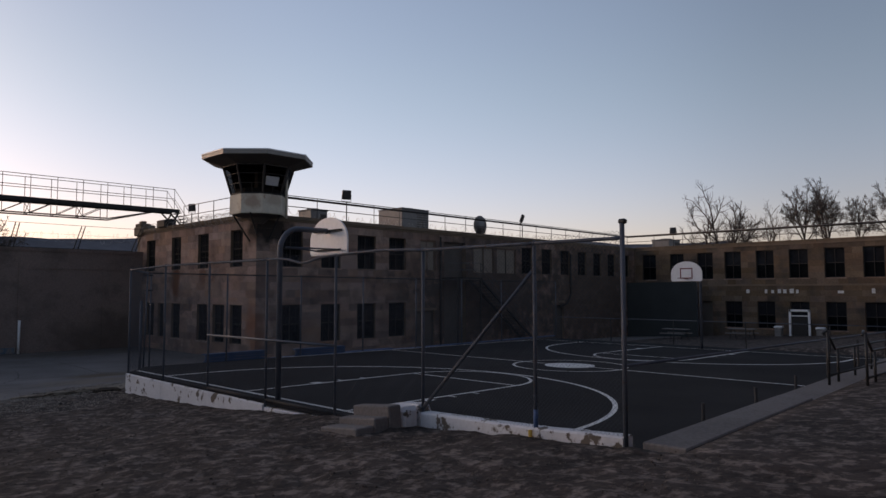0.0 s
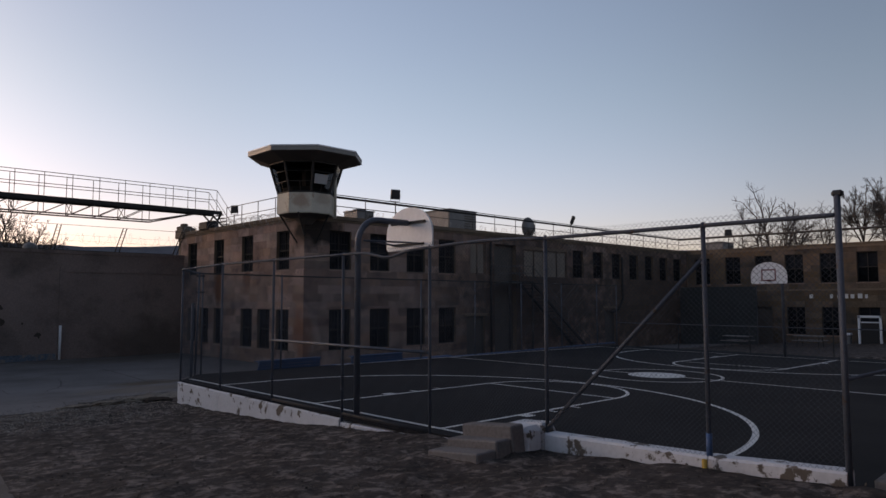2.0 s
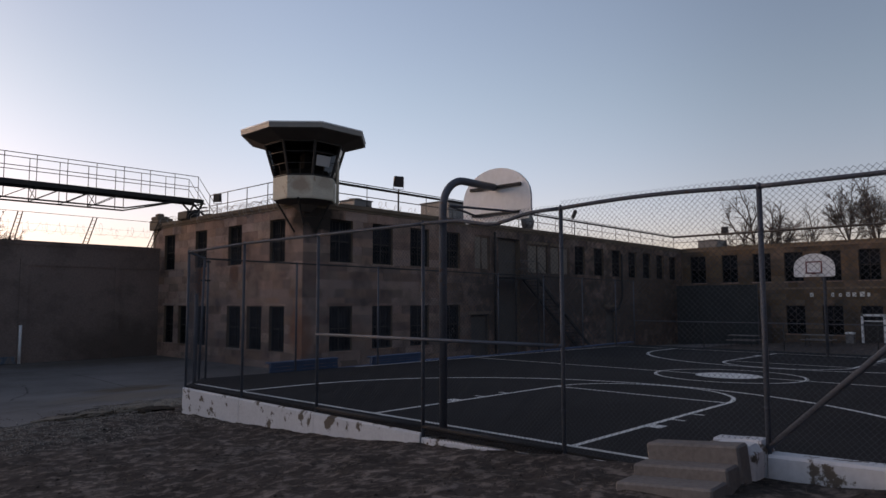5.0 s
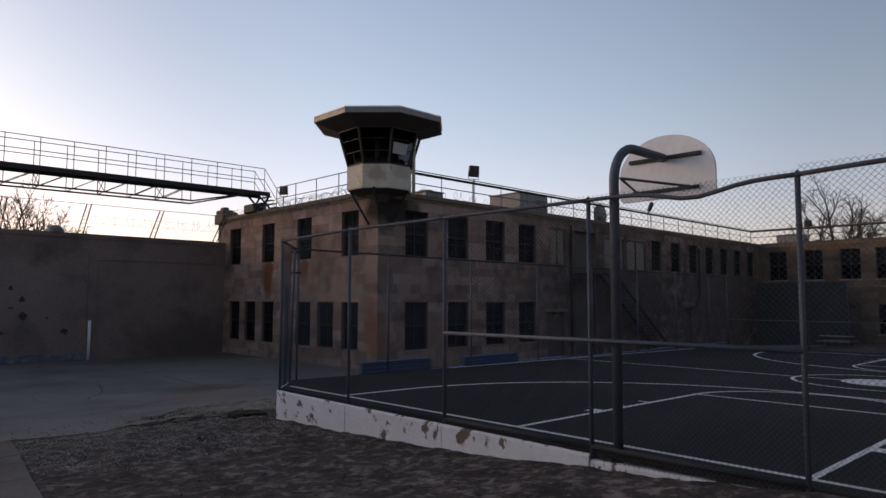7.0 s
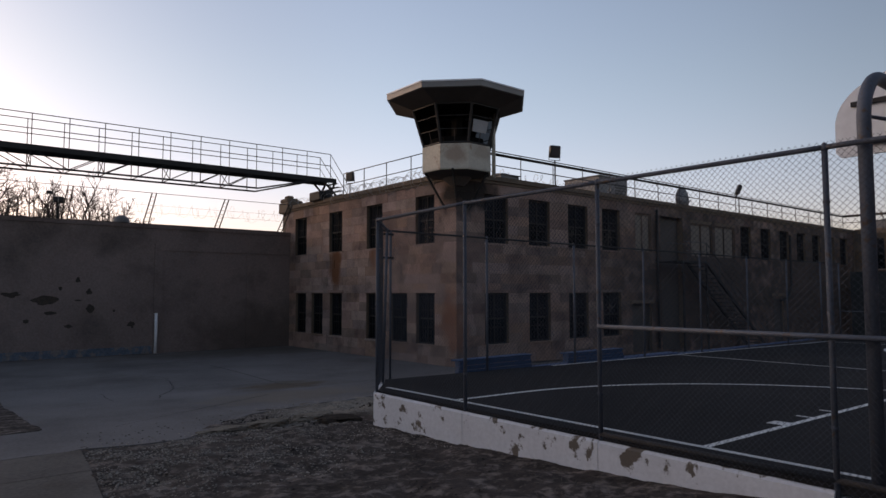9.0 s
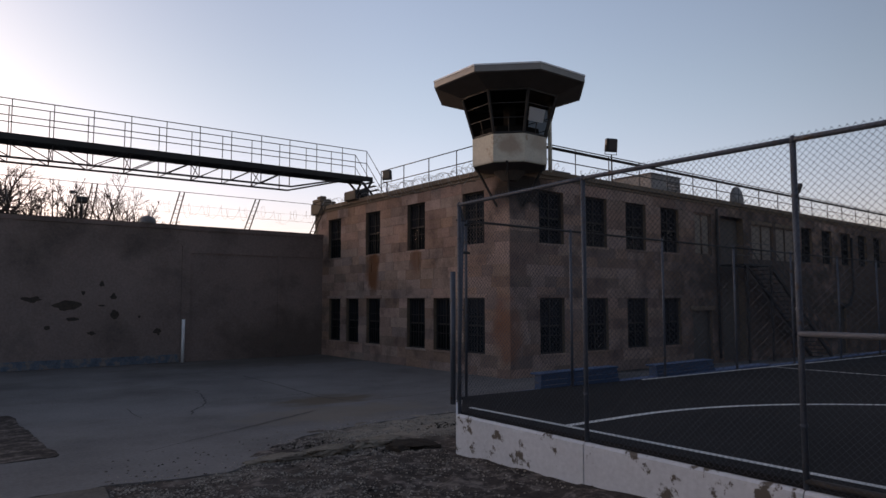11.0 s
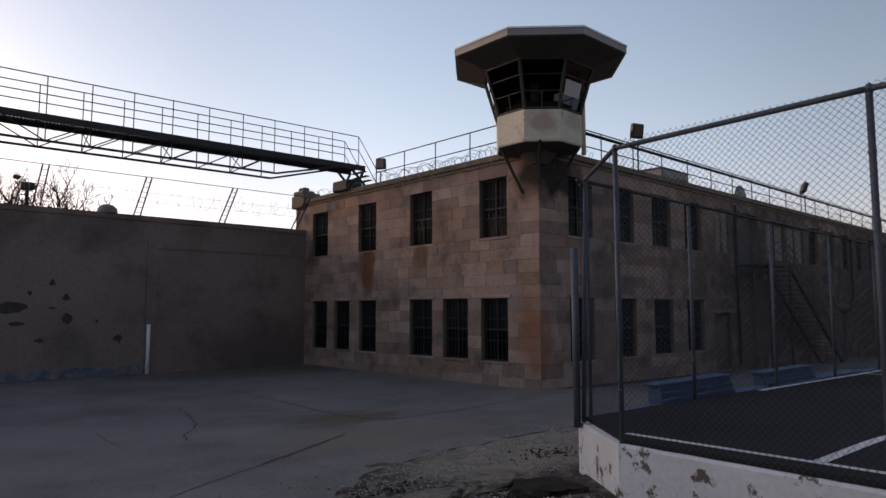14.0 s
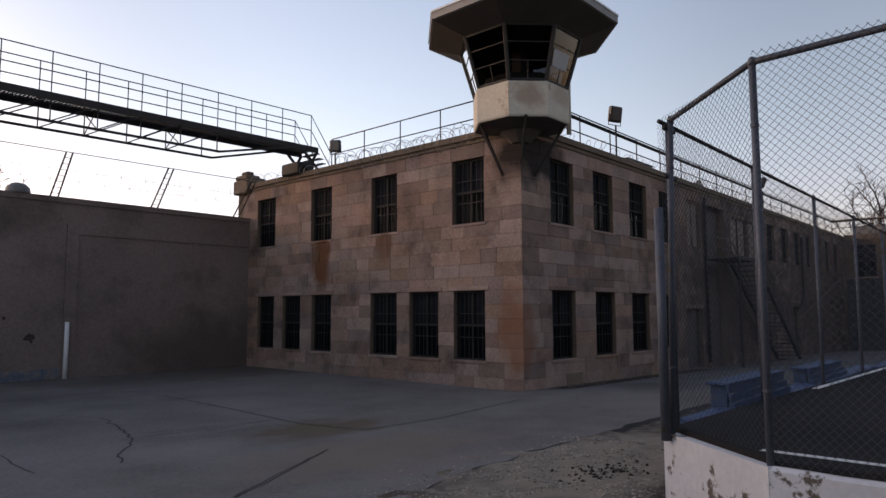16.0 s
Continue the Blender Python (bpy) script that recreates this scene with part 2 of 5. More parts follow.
blotch(M_STONE, (19.0, 29.9, 5.3), (1.5, 1.2, 0.95), (0.025, 0.022, 0.02), 0.95)
# Long front's far part: shade painted into the stone, with soot near the stair.
blotch(M_STONE, (36.0, 29.9, 2.0), (9.5, 2.0, 5.5), (0.06, 0.047, 0.04), 0.85)
blotch(M_STONE, (50.0, 29.9, 2.0), (10.0, 2.0, 6.5), (0.07, 0.053, 0.042), 0.8)
blotch(M_TOWER, (17.6, 29.1, 6.6), (0.45, 0.45, 0.4), (0.3, 0.17, 0.11), 0.6)
blotch(M_TOWER, (18.6, 28.7, 6.7), (0.5, 0.4, 0.35), (0.3, 0.19, 0.13), 0.45)
blotch(M_CONC, (11.1, 29.3, -1.1), (1.6, 1.3, 2), (0.13, 0.097, 0.07), 0.85)
blotch(M_CONC, (9.9, 26.6, -1.1), (2.4, 1.5, 2), (0.2, 0.16, 0.125), 0.6)
# Yard concrete and wall foot, both darker near the inner corner.
blotch(M_CONC, (15.5, 41.5, -1.2), (6, 3, 2), (0.12, 0.1, 0.085), 0.6)
blotch(M_YARD, (16.5, 43.4, -0.6), (3.5, 1, 1.6), (0.09, 0.07, 0.058), 0.6)
blotch(M_STONE, (18.3, 30.1, 0.3), (0.7, 0.7, 1.3), (0.27, 0.11, 0.06), 0.75)
blotch(M_STONE, (18.3, 38.7, 2.8), (0.5, 0.6, 1.0), (0.17, 0.065, 0.028), 0.95)
blotch(M_STONE, (18.3, 35.4, 3.1), (0.5, 0.45, 0.6), (0.17, 0.07, 0.035), 0.6)

blotch(M_DIRT, (10.8, 23.7, -0.85), (3.2, 1.6, 2.0), (0.27, 0.225, 0.18), 0.85)


# ---- building blocks ----
class Mesh:
    """Vertices and faces of one mesh in world metres."""

    def __init__(self):
        self.v, self.f = [], []

    def add(self, v, f):
        k = len(self.v)
        self.v += [tuple(p) for p in v]
        self.f += [tuple(i + k for i in q) for q in f]
        return self

    def box(self, x0, x1, y0, y1, z0, z1, m=None):
        v = [Vector((x, y, z)) for x in (x0, x1) for y in (y0, y1) for z in (z0, z1)]
        if m:
            v = [m @ p for p in v]
        return self.add(v, [(0, 1, 3, 2), (4, 6, 7, 5), (0, 4, 5, 1), (2, 3, 7, 6), (0, 2, 6, 4), (1, 5, 7, 3)])

    def bevelled(self, x0, x1, y0, y1, z0, z1, c=0.015, m=None):
        """A box whose edges are all cut off by c."""
        bm = bmesh.new()
        bmesh.ops.create_cube(bm, size=1)
        bmesh.ops.scale(bm, vec=(x1 - x0, y1 - y0, z1 - z0), verts=bm.verts)
        bmesh.ops.translate(bm, vec=((x0 + x1) / 2, (y0 + y1) / 2, (z0 + z1) / 2), verts=bm.verts)
        bmesh.ops.bevel(bm, geom=bm.edges[:], offset=c, segments=1, affect="EDGES")
        bm.verts.index_update()
        v = [m @ p.co if m else p.co.copy() for p in bm.verts]
        f = [[q.index for q in fc.verts] for fc in bm.faces]
        bm.free()
        return self.add(v, f)

    def tube(self, pts, r, n=8, caps=True, r1=None):
        """A round bar along a line of points."""
        pts = [Vector(p) for p in pts]
        k, rings = len(self.v), len(pts)
        side = None
        for i, p in enumerate(pts):
            d = (pts[min(i + 1, rings - 1)] - pts[max(i - 1, 0)]).normalized()
            if side is None:
                side = d.orthogonal().normalized()
            side = (side - d * side.dot(d)).normalized()
            up = d.cross(side)
            q = r if r1 is None else r + (r1 - r) * i / max(rings - 1, 1)
            for a in range(n):
                t = 2 * math.pi * a / n
                self.v.append(tuple(p + q * (math.cos(t) * side + math.sin(t) * up)))
        for i in range(rings - 1):
            for a in range(n):
                b = (a + 1) % n
                self.f.append((k + i * n + a, k + i * n + b, k + (i + 1) * n + b, k + (i + 1) * n + a))
        if caps:
            self.f.append(tuple(k + a for a in reversed(range(n))))
            self.f.append(tuple(k + (rings - 1) * n + a for a in range(n)))
        return self

    def rings(self, rings, close=True):
        """Joins rings of equally many points into a skin."""
        k, n = len(self.v), len(rings[0])
        for r in rings:
            self.v += [tuple(p) for p in r]
        for i in range(len(rings) - 1):
            for a in range(n):
                b = (a + 1) % n
                self.f.append((k + i * n + a, k + i * n + b, k + (i + 1) * n + b, k + (i + 1) * n + a))
        if close:
            self.f.append(tuple(k + a for a in reversed(range(n))))
            self.f.append(tuple(k + (len(rings) - 1) * n + a for a in range(n)))
        return self

    def data(self, name, material, smooth=False, origin=(0, 0, 0)):
        me = bpy.data.meshes.new(name)
        o = Vector(origin)
        me.from_pydata([tuple(Vector(p) - o) for p in self.v], [], self.f)
        bm = bmesh.new()
        bm.from_mesh(me)
        bmesh.ops.recalc_face_normals(bm, faces=bm.faces)
        bm.to_mesh(me)
        bm.free()
        me.materials.append(material)
        if smooth:
            me.polygons.foreach_set("use_smooth", [True] * len(me.polygons))
        return me


def origin_of(ob):
    o = Vector()
    while ob:
        o += ob.location
        ob = ob.parent
    return o


def thing(name, at, label, category, group=""):
    ob = new(name)
    ob.location = at
    ob.empty_display_size = 0.1
    return tagged(ob, label, category, group)


def part(name, mesh, material, parent, label="", smooth=False):
    ob = new(name, mesh.data(name, material, smooth, origin_of(parent)))
    ob.parent = parent
    return tagged(ob, label)


def whole(name, mesh, material, label, category="", kind="", smooth=False, group=""):
    """A thing or a piece of the setting that is one mesh."""
    return tagged(new(name, mesh.data(name, material, smooth)), label, category, group, kind)


def lerp_table(table, t):
    if t <= table[0][0]:
        return table[0][1]
    for (a, u), (b, w) in zip(table, table[1:]):
        if t <= b:
            return u + (w - u) * (t - a) / (b - a)
    return table[-1][1]


# ---- the lie of the land ----
PROFILE = [(-60, 1.6), (-10, 0.95), (0, 0.55), (4.6, 0.2), (8.45, -0.03), (10.6, -0.15), (13.4, -0.39), (15.1, -0.54), (18.5, -0.7), (21.1, -0.74), (24, -0.92), (28.4, -1.12), (30.2, -1.23), (33, -1.23), (60, -1.22)]
KX, KY0, KY1 = 8.64, 4.57, 20.93       # the court's kerb line
CX1, CY1 = 33.0, 22.12                 # far ends of the court


def court_z(x, y):
    return -0.16 - 0.0125 * (x - 9)


def ground_z(x, y):
    z = lerp_table(PROFILE, y) - 0.017 * max(0, min(x, 62) - 18)
    if KX - 0.05 < x < CX1 + 0.2 and 3.9 < y < CY1 + 0.1:
        z = min(z, court_z(x, y) - 0.25)
    return z


def bumpy(x, y):
    return 0.035 * noise.noise((x * 0.7, y * 0.7, 0)) + 0.045 * noise.noise((x * 2.1, y * 2.1, 3)) + 0.03 * noise.noise((x * 5, y * 5, 5))


def steps_of(stops):
    out = []
    for (a, n), (b, _) in zip(stops, stops[1:]):
        out += [a + (b - a) * i / n for i in range(n)]
    return out + [stops[-1][0]]


def sheet(mesh, xs, ys, height):
    k, n = len(mesh.v), len(ys)
    mesh.v += [(x, y, height(x, y)) for x in xs for y in ys]
    mesh.f += [(k + i * n + j, k + (i + 1) * n + j, k + (i + 1) * n + j + 1, k + i * n + j + 1) for i in range(len(xs) - 1) for j in range(len(ys) - 1)]
    return mesh


def walk_right(y):
    return 3.19 + 0.131 * (y - 14.2)


EDGE = [(-30, 25.6), (2.3, 25.4), (2.7, 22.45), (4.3, 22.4), (5.7, 22.0), (7.7, 24.1), (9.2, 24.55), (11, 24.6), (13.2, 24.6), (60, 24.3)]


def plaza_edge(x):
    return lerp_table(EDGE, x) + 0.12 * noise.noise((x * 1.7, 0, 9)) + 0.05 * noise.noise((x * 6, 0, 4))



def soil(x, y):
    """The dirt's own height: rough where bare, a little lower under paving."""
    z = ground_z(x, y)
    if not (-3 < x < KX and -14 < y < 27) and not (KX <= x < 13 and CY1 + 0.1 < y < 27):
        return z - (0.04 if y > 22 and x < 61 else 0)
    paved = y > plaza_edge(x) + 0.3 or walk_right(y) - 1.7 < x < walk_right(y) - 0.05
    near = max(0.0, 1 - abs(plaza_edge(x) - y) / 0.7)
    return z - 0.05 if paved else z + bumpy(x, y) * (1 - 0.55 * near) + 0.012 * near


gx = steps_of([(-3000, 3), (-200, 8), (-20, 20), (-2, 90), (KX - 0.1, 1), (KX + 0.1, 36), (13.2, 20), (CX1 + 0.3, 1), (CX1 + 0.5, 16), (70, 8), (300, 3), (3000, 1)])
gy = steps_of([(-3000, 3), (-200, 8), (-20, 15), (0, 12), (3.8, 1), (4.0, 150), (CY1 + 0.05, 1), (CY1 + 0.2, 40), (27, 12), (60, 8), (300, 3), (3000, 1)])
ground = whole("ground", sheet(Mesh(), gx, gy, soil), M_DIRT, "bare brown dirt with thin dead grass sloping down to the yard", kind="structure", smooth=True)


def strip(mesh, left, right, top, n=40, thick=0.12, c=8):
    """A slab between two edge lines, given as functions of a share from 0 to 1."""
    rows, q = [], c + 1
    for i in range(n + 1):
        (x0, y0), (x1, y1) = left(i / n), right(i / n)
        rows.append([(x0 + (x1 - x0) * j / c, y0 + (y1 - y0) * j / c) for j in range(q)])
    k = len(mesh.v)
    for row in rows:
        mesh.v += [(x, y, top(x, y)) for x, y in row]
    for i in range(n):
        for j in range(c):
            a = k + i * q + j
            mesh.f.append((a, a + 1, a + q + 1, a + q))
    rim = [k + j for j in range(q)] + [k + i * q + c for i in range(1, n + 1)] + [k + n * q + j for j in range(c - 1, -1, -1)] + [k + i * q for i in range(n - 1, 0, -1)]
    low = len(mesh.v)
    mesh.v += [(mesh.v[i][0], mesh.v[i][1], mesh.v[i][2] - thick) for i in rim]
    for i in range(len(rim)):
        j = (i + 1) % len(rim)
        mesh.f.append((rim[i], rim[j], low + j, low + i))
    return mesh


pave_z = lambda x, y: ground_z(x, y) + 0.018
path = Mesh()
for a, b in zip(np.arange(-13, 22.4, 1.77), np.arange(-13, 22.4, 1.77) + 1.75):
    strip(path, lambda s, a=a, b=b: (walk_right(a + (b - a) * s) - 1.75, a + (b - a) * s), lambda s, a=a, b=b: (walk_right(a + (b - a) * s), a + (b - a) * s), pave_z, 4)
whole("pavement_path", path, M_PATH, "pale worn concrete footpath slabs beside the dirt", kind="structure")
pz = Mesh()
strip(pz, lambda s: (-30 + 90 * s, plaza_edge(-30 + 90 * s)), lambda s: (-30 + 90 * s, 43.35), pave_z, 520, c=70)
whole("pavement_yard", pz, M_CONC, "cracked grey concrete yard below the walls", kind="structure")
# joints and cracks in the yard
def crack(name, pts, w=0.025, wob=0.05):
    m, line = Mesh(), []
    for (x0, y0), (x1, y1) in zip(pts, pts[1:]):
        n = max(2, int(math.hypot(x1 - x0, y1 - y0) / 0.15))
        line += [(x0 + (x1 - x0) * i / n, y0 + (y1 - y0) * i / n) for i in range(n)]
    line.append(pts[-1])
    line = [(x + wob * noise.noise((x * 3, y * 3, 1)), y + wob * noise.noise((x * 3, y * 3, 7))) for x, y in line]
    for i, (x, y) in enumerate(line):
        dx, dy = line[min(i + 1, len(line) - 1)][0] - line[max(i - 1, 0)][0], line[min(i + 1, len(line) - 1)][1] - line[max(i - 1, 0)][1]
        d = math.hypot(dx, dy)
        h = 0.8 * w * (0.6 + 0.6 * abs(noise.noise((x * 5, y * 5, 2))))
        for s in (1, -1):
            px, py = x - s * dy / d * h, y + s * dx / d * h
            m.v.append((px, py, pave_z(px, py) + 0.005))
    m.f += [(2 * i, 2 * i + 2, 2 * i + 3, 2 * i + 1) for i in range(len(line) - 1)]
    return whole(name, m, M_CRACK, "dark open crack and joint in the concrete yard", kind="structure")


# ---- the basketball court ----
court = Mesh()
chamfer = lambda x: min(CY1, KY1 - 0.03 + 1.16 * max(0, x - KX - 0.05))
strip(court, lambda s: (KX + 0.05 + 1.0 * s, 4.35), lambda s: (KX + 0.05 + 1.0 * s, chamfer(KX + 0.05 + 1.0 * s)), court_z, 20, 0.1)
strip(court, lambda s: (KX + 1.05 + (CX1 - KX - 1.05) * s, 4.35), lambda s: (KX + 1.05 + (CX1 - KX - 1.05) * s, CY1), court_z, 30, 0.1)
whole("court_floor", court, M_COURT, "dark worn asphalt basketball court with white lines", kind="structure")
YC, XM, BX0, BX1 = 12.95, 20.2, 10.16, 30.1


def court_line(mesh, pts, w=0.05):
    for (x0, y0), (x1, y1) in zip(pts, pts[1:]):
        d = math.hypot(x1 - x0, y1 - y0)
        nx, ny = -(y1 - y0) / d * w, (x1 - x0) / d * w
        q = [(x0 + nx, y0 + ny), (x1 + nx, y1 + ny), (x1 - nx, y1 - ny), (x0 - nx, y0 - ny)]
        mesh.add([(x, y, court_z(x, y) + 0.005) for x, y in q], [(0, 1, 2, 3)])
    return mesh


def arc(cx, cy, r, a0, a1, n=40):
    return [(cx + r * math.cos(radians(a0 + (a1 - a0) * i / n)), cy + r * math.sin(radians(a0 + (a1 - a0) * i / n))) for i in range(n + 1)]


def mark(pts, w=0.045):
    whole("court_line", court_line(Mesh(), pts, w), M_LINE, "worn white painted line on the asphalt court", kind="structure")


mark([(9.04, 5.0), (9.04, 21.1)], 0.05)
mark([(14.6, 22.0), (31.2, 22.0)], 0.05)
mark([(XM, 4.9), (XM, 22.0)])
mark([(31.2, 4.9), (31.2, 22.0)])
mark(arc(XM, YC, 1.9, 0, 360, 64))
dot = Mesh().add([(x, y, court_z(x, y) + 0.005) for x, y in arc(XM, YC, 0.85, 0, 360, 40)[:-1]], [tuple(range(40))])
whole("court_line", dot, M_LINE, "solid white centre spot painted on the asphalt", kind="structure")
for bx, s in ((BX0, 1), (BX1, -1)):
    end, ft = 9.04 if s > 0 else 31.2, bx + s * 4.5
    mark([(end, YC - 1.95), (ft, YC - 1.95), (ft, YC + 1.95), (end, YC + 1.95)])
    mark(arc(ft, YC, 1.95, -90 if s > 0 else 90, 90 if s > 0 else 270))
    mark([(end, YC - 6.25)] + arc(bx + s * 0.3, YC, 6.25, -90 if s > 0 else 270, 90, 48) + [(end, YC + 6.25)], 0.055)
    for q in (2.1, 3.0, 3.8):
        for k in (-1, 1):
            mark([(end + s * q - 0.04, YC + k * 2.1), (end + s * q + 0.04 + (0.2 if q < 2.5 else 0), YC + k * 2.1)], 0.11)

# white kerb wall, one piece for each bay between the posts
POSTS = [KY0 + 0.08, 6.1, 8.45, 10.9, 13.4, 16.05, 18.55, KY1]
KTOP = [(4.5, 0.33), (6.1, 0.24), (8.45, 0.18), (8.47, 0.31), (9.0, 0.28), (9.01, -0.14), (10.9, -0.2), (13.4, -0.24), (18.5, -0.21), (21.2, -0.19)]
kerb = thing("kerb_wall", (KX, 13, -0.8), "low concrete kerb wall in flaking white paint round the court", "kerb wall")
BAYS = list(zip(POSTS, POSTS[1:]))
BAYS[2:3] = [(8.45, 9.0), (9.0, 10.9)]
for i, (a, b) in enumerate(BAYS):
    m, n = Mesh(), 10
    a, b = a + 0.006, b - 0.006
    drop = -0.06 if 10.5 < a < 13.3 else 0
    out = 0.0 if not drop else 0.02
    ring = []
    for j in range(n + 1):
        y = a + (b - a) * j / n
        t, wob = lerp_table(KTOP, y) + drop, 0.01 * noise.noise((y * 4, 0, i))
        ring.append([(KX - 0.02 + out, y, ground_z(4, y) - 0.3), (KX - 0.02 + wob + out, y, t - 0.025), (KX + 0.01 + out, y, t + wob), (KX + 0.22, y, t + wob), (KX + 0.25, y, t - 0.03), (KX + 0.25, y, ground_z(4, y) - 0.3)])
    part("kerb_bay", m.rings(ring), M_KERB, kerb)
m = Mesh()
cb = [(KX - 0.02, KY1 - 0.0), (9.63, 22.17)]
dx, dy = 0.18, -0.17
prof = []
for (x, y), t in ((cb[0], -0.195), (cb[1], -0.22)):
    prof.append([(x, y, -1.1), (x, y, t), (x + dx, y + dy, t), (x + dx, y + dy, -1.1)])
part("kerb_bay", m.rings(prof), M_KERB, kerb)
m = Mesh().bevelled(10.75, 20.5, 22.14, 22.5, -0.34, -0.25, 0.02).bevelled(20.52, 33, 22.14, 22.36, -0.34, -0.3, 0.015)
part("kerb_bay", m, M_BLUE, kerb, "dull blue painted kerb along the court's back edge")

part("kerb_footing", Mesh().bevelled(10.72, 33, 22.16, 22.48, -1.5, -0.342, 0.02), M_CONC, kerb, "bare concrete footing under the blue kerb")
# ---- fences ----
RAIL = 2.95


def rail_z(y):
    return lerp_table([(18.55, RAIL), (20.93, 2.89)], y)


def mesh_wires(m, p0, p1, z0, z1, pitch=0.064, r=0.002):
    """Chain-link: two sets of crossing wires between two uprights."""
    p0, p1 = Vector((*p0, 0)), Vector((*p1, 0))
    length = (p1 - p0).length
    d = (p1 - p0) / length
    side = Vector((-d.y, d.x, 0)) * 0.002
    h = z1 - z0
    k = -h
    while k < length:
        for s in (1, -1):
            u0, u1 = (k, k + h) if s > 0 else (k + h, k)
            w0, w1 = z0, z1
            if u0 != u1:
                def clip(u, w, v, x):
                    if u < 0:
                        w, u = w + (x - w) * (0 - u) / (v - u), 0
                    if u > length:
                        w, u = w + (x - w) * (length - u) / (v - u), length
                    return u, w
                a0, b0 = clip(u0, w0, u1, w1)
                a1, b1 = clip(u1, w1, u0, w0)
            if abs(a0 - a1) > 0.02:
                q0, q1 = p0 + d * a0 + Vector((0, 0, b0)) + side * s, p0 + d * a1 + Vector((0, 0, b1)) + side * s
                m.tube([q0, q1], r, 3, caps=False)
        k += pitch
    return m


def fence_post(m_parent, x, y, z0, z1, r=0.028, lean=(0, 0)):
    m = Mesh().tube([(x, y, z0), (x + lean[0], y + lean[1], z1)], r, 12)
    post = part("post", m, M_STEEL, m_parent, smooth=True)
    foot = (x, y)
    x, y = x + lean[0], y + lean[1]
    cap = Mesh().rings([[(x + q * math.cos(a), y + q * math.sin(a), z1 + h) for a in np.linspace(0, 2 * math.pi, 12, False)] for q, h in ((r * 1.15, -0.03), (r * 1.15, 0.01), (r * 0.8, 0.035), (r * 0.2, 0.045))])
    part("cap", cap, M_STEEL, post, smooth=True)
    for h in (0.25, 0.55, 0.85):
        z, x, y = z0 + (z1 - z0) * h, foot[0] + lean[0] * h, foot[1] + lean[1] * h
        part("clamp", Mesh().tube([(x, y, z - 0.012), (x, y, z + 0.012)], r + 0.006, 10), M_STEEL, post)
    return post


fence = thing("chain_link_fence", (KX + 0.11, 13, 0), "tall grey chain-link fence with pipe posts on the white kerb", "fence")
FX = KX + 0.05
for i, y in enumerate(POSTS):
    if i:
        fence_post(fence, FX, y, lerp_table(KTOP, y) - 0.3, rail_z(y))
for i, (a, b) in enumerate(zip(POSTS, POSTS[1:])):
    pts = [(FX, a + (b - a) * s, rail_z(a + (b - a) * s) + (0.04 if i == 2 else 0) * math.sin(s * 3.14) - (0.12 * math.exp(-((s - 0.45) / 0.18) ** 2) if i == 3 else 0)) for s in np.linspace(0, 1, 13)]
    part("top_rail", Mesh().tube(pts, 0.027, 10), M_STEEL, fence, smooth=True)
    part("chain_link_mesh", mesh_wires(Mesh(), (FX - 0.03, a), (FX - 0.03, b), lerp_table(KTOP, (a + b) / 2) + (-0.15 if i == 3 else 0.02), (rail_z(a) + rail_z(b)) / 2 + (0.1 if i < 3 else 0.05)), M_WIRE, fence)
part("brace", Mesh().tube([(FX, 8.43, 0.26), (FX, 6.12, 2.55)], 0.03, 10), M_STEEL, fence, smooth=True)
part("cross_bar", Mesh().tube([(FX - 0.02, 16.05, 1.16), (FX - 0.02, 10.9, 1.17)], 0.027, 10), M_STEEL, fence, smooth=True)
for a, b in ((10.9, 13.4), (13.4, 16.05)):
    part("bottom_rail", Mesh().tube([(FX, a, -0.15), (FX, b, -0.15)], 0.03, 10), M_DARKSTEEL, fence, smooth=True)
# tall end post with its lamp head, blue and yellow foot on the next post
part("post", Mesh().tube([(FX, POSTS[0], -0.1), (FX, POSTS[0], 3.16)], 0.033, 14), M_STEEL, fence, "taller grey end post", smooth=True)
part("lamp_head", Mesh().bevelled(FX - 0.035, FX + 0.05, POSTS[0] - 0.06, POSTS[0] + 0.05, 3.14, 3.21, 0.02), M_BLACK, fence)
part("painted_foot", Mesh().tube([(FX, 6.1, 0.22), (FX, 6.1, 0.5)], 0.036, 12), M_BLUE, fence, "blue painted post foot", smooth=True)
part("painted_foot", Mesh().tube([(FX - 0.14, 6.1, -0.05), (FX - 0.14, 6.1, 0.22)], 0.03, 10), M_YELLOW, fence, "yellow painted stain below the post", smooth=True)
# corner: angled bay, then the fence along the back of the court
C0, C1, CTOP = (FX, KY1), (9.6, 22.07), 2.84
fence_post(fence, *C1, -0.4, CTOP, lean=(0.045, -0.07))
part("top_rail", Mesh().tube([(*C0, rail_z(KY1)), (9.645, 22.0, CTOP)], 0.027, 10), M_STEEL, fence, smooth=True)
part("chain_link_mesh", mesh_wires(Mesh(), C0, C1, -0.12, CTOP + 0.03), M_WIRE, fence)
part("gate_stile", Mesh().tube([(9.8, 22.1, -0.3), (9.8, 22.1, RAIL - 0.1)], 0.024, 10), M_STEEL, fence, "slim pale gate stile", smooth=True)
for z in (2.28, 2.76):
    part("hinge", Mesh().bevelled(9.58, 9.84, 22.03, 22.065, z - 0.022, z + 0.022, 0.006), M_DARKSTEEL, fence, "black gate hinge strap")
part("gate_post", Mesh().tube([(9.5, 22.09, -0.27), (9.5, 22.09, 1.95)], 0.045, 12), M_STEEL, fence, "short grey gate post", smooth=True)
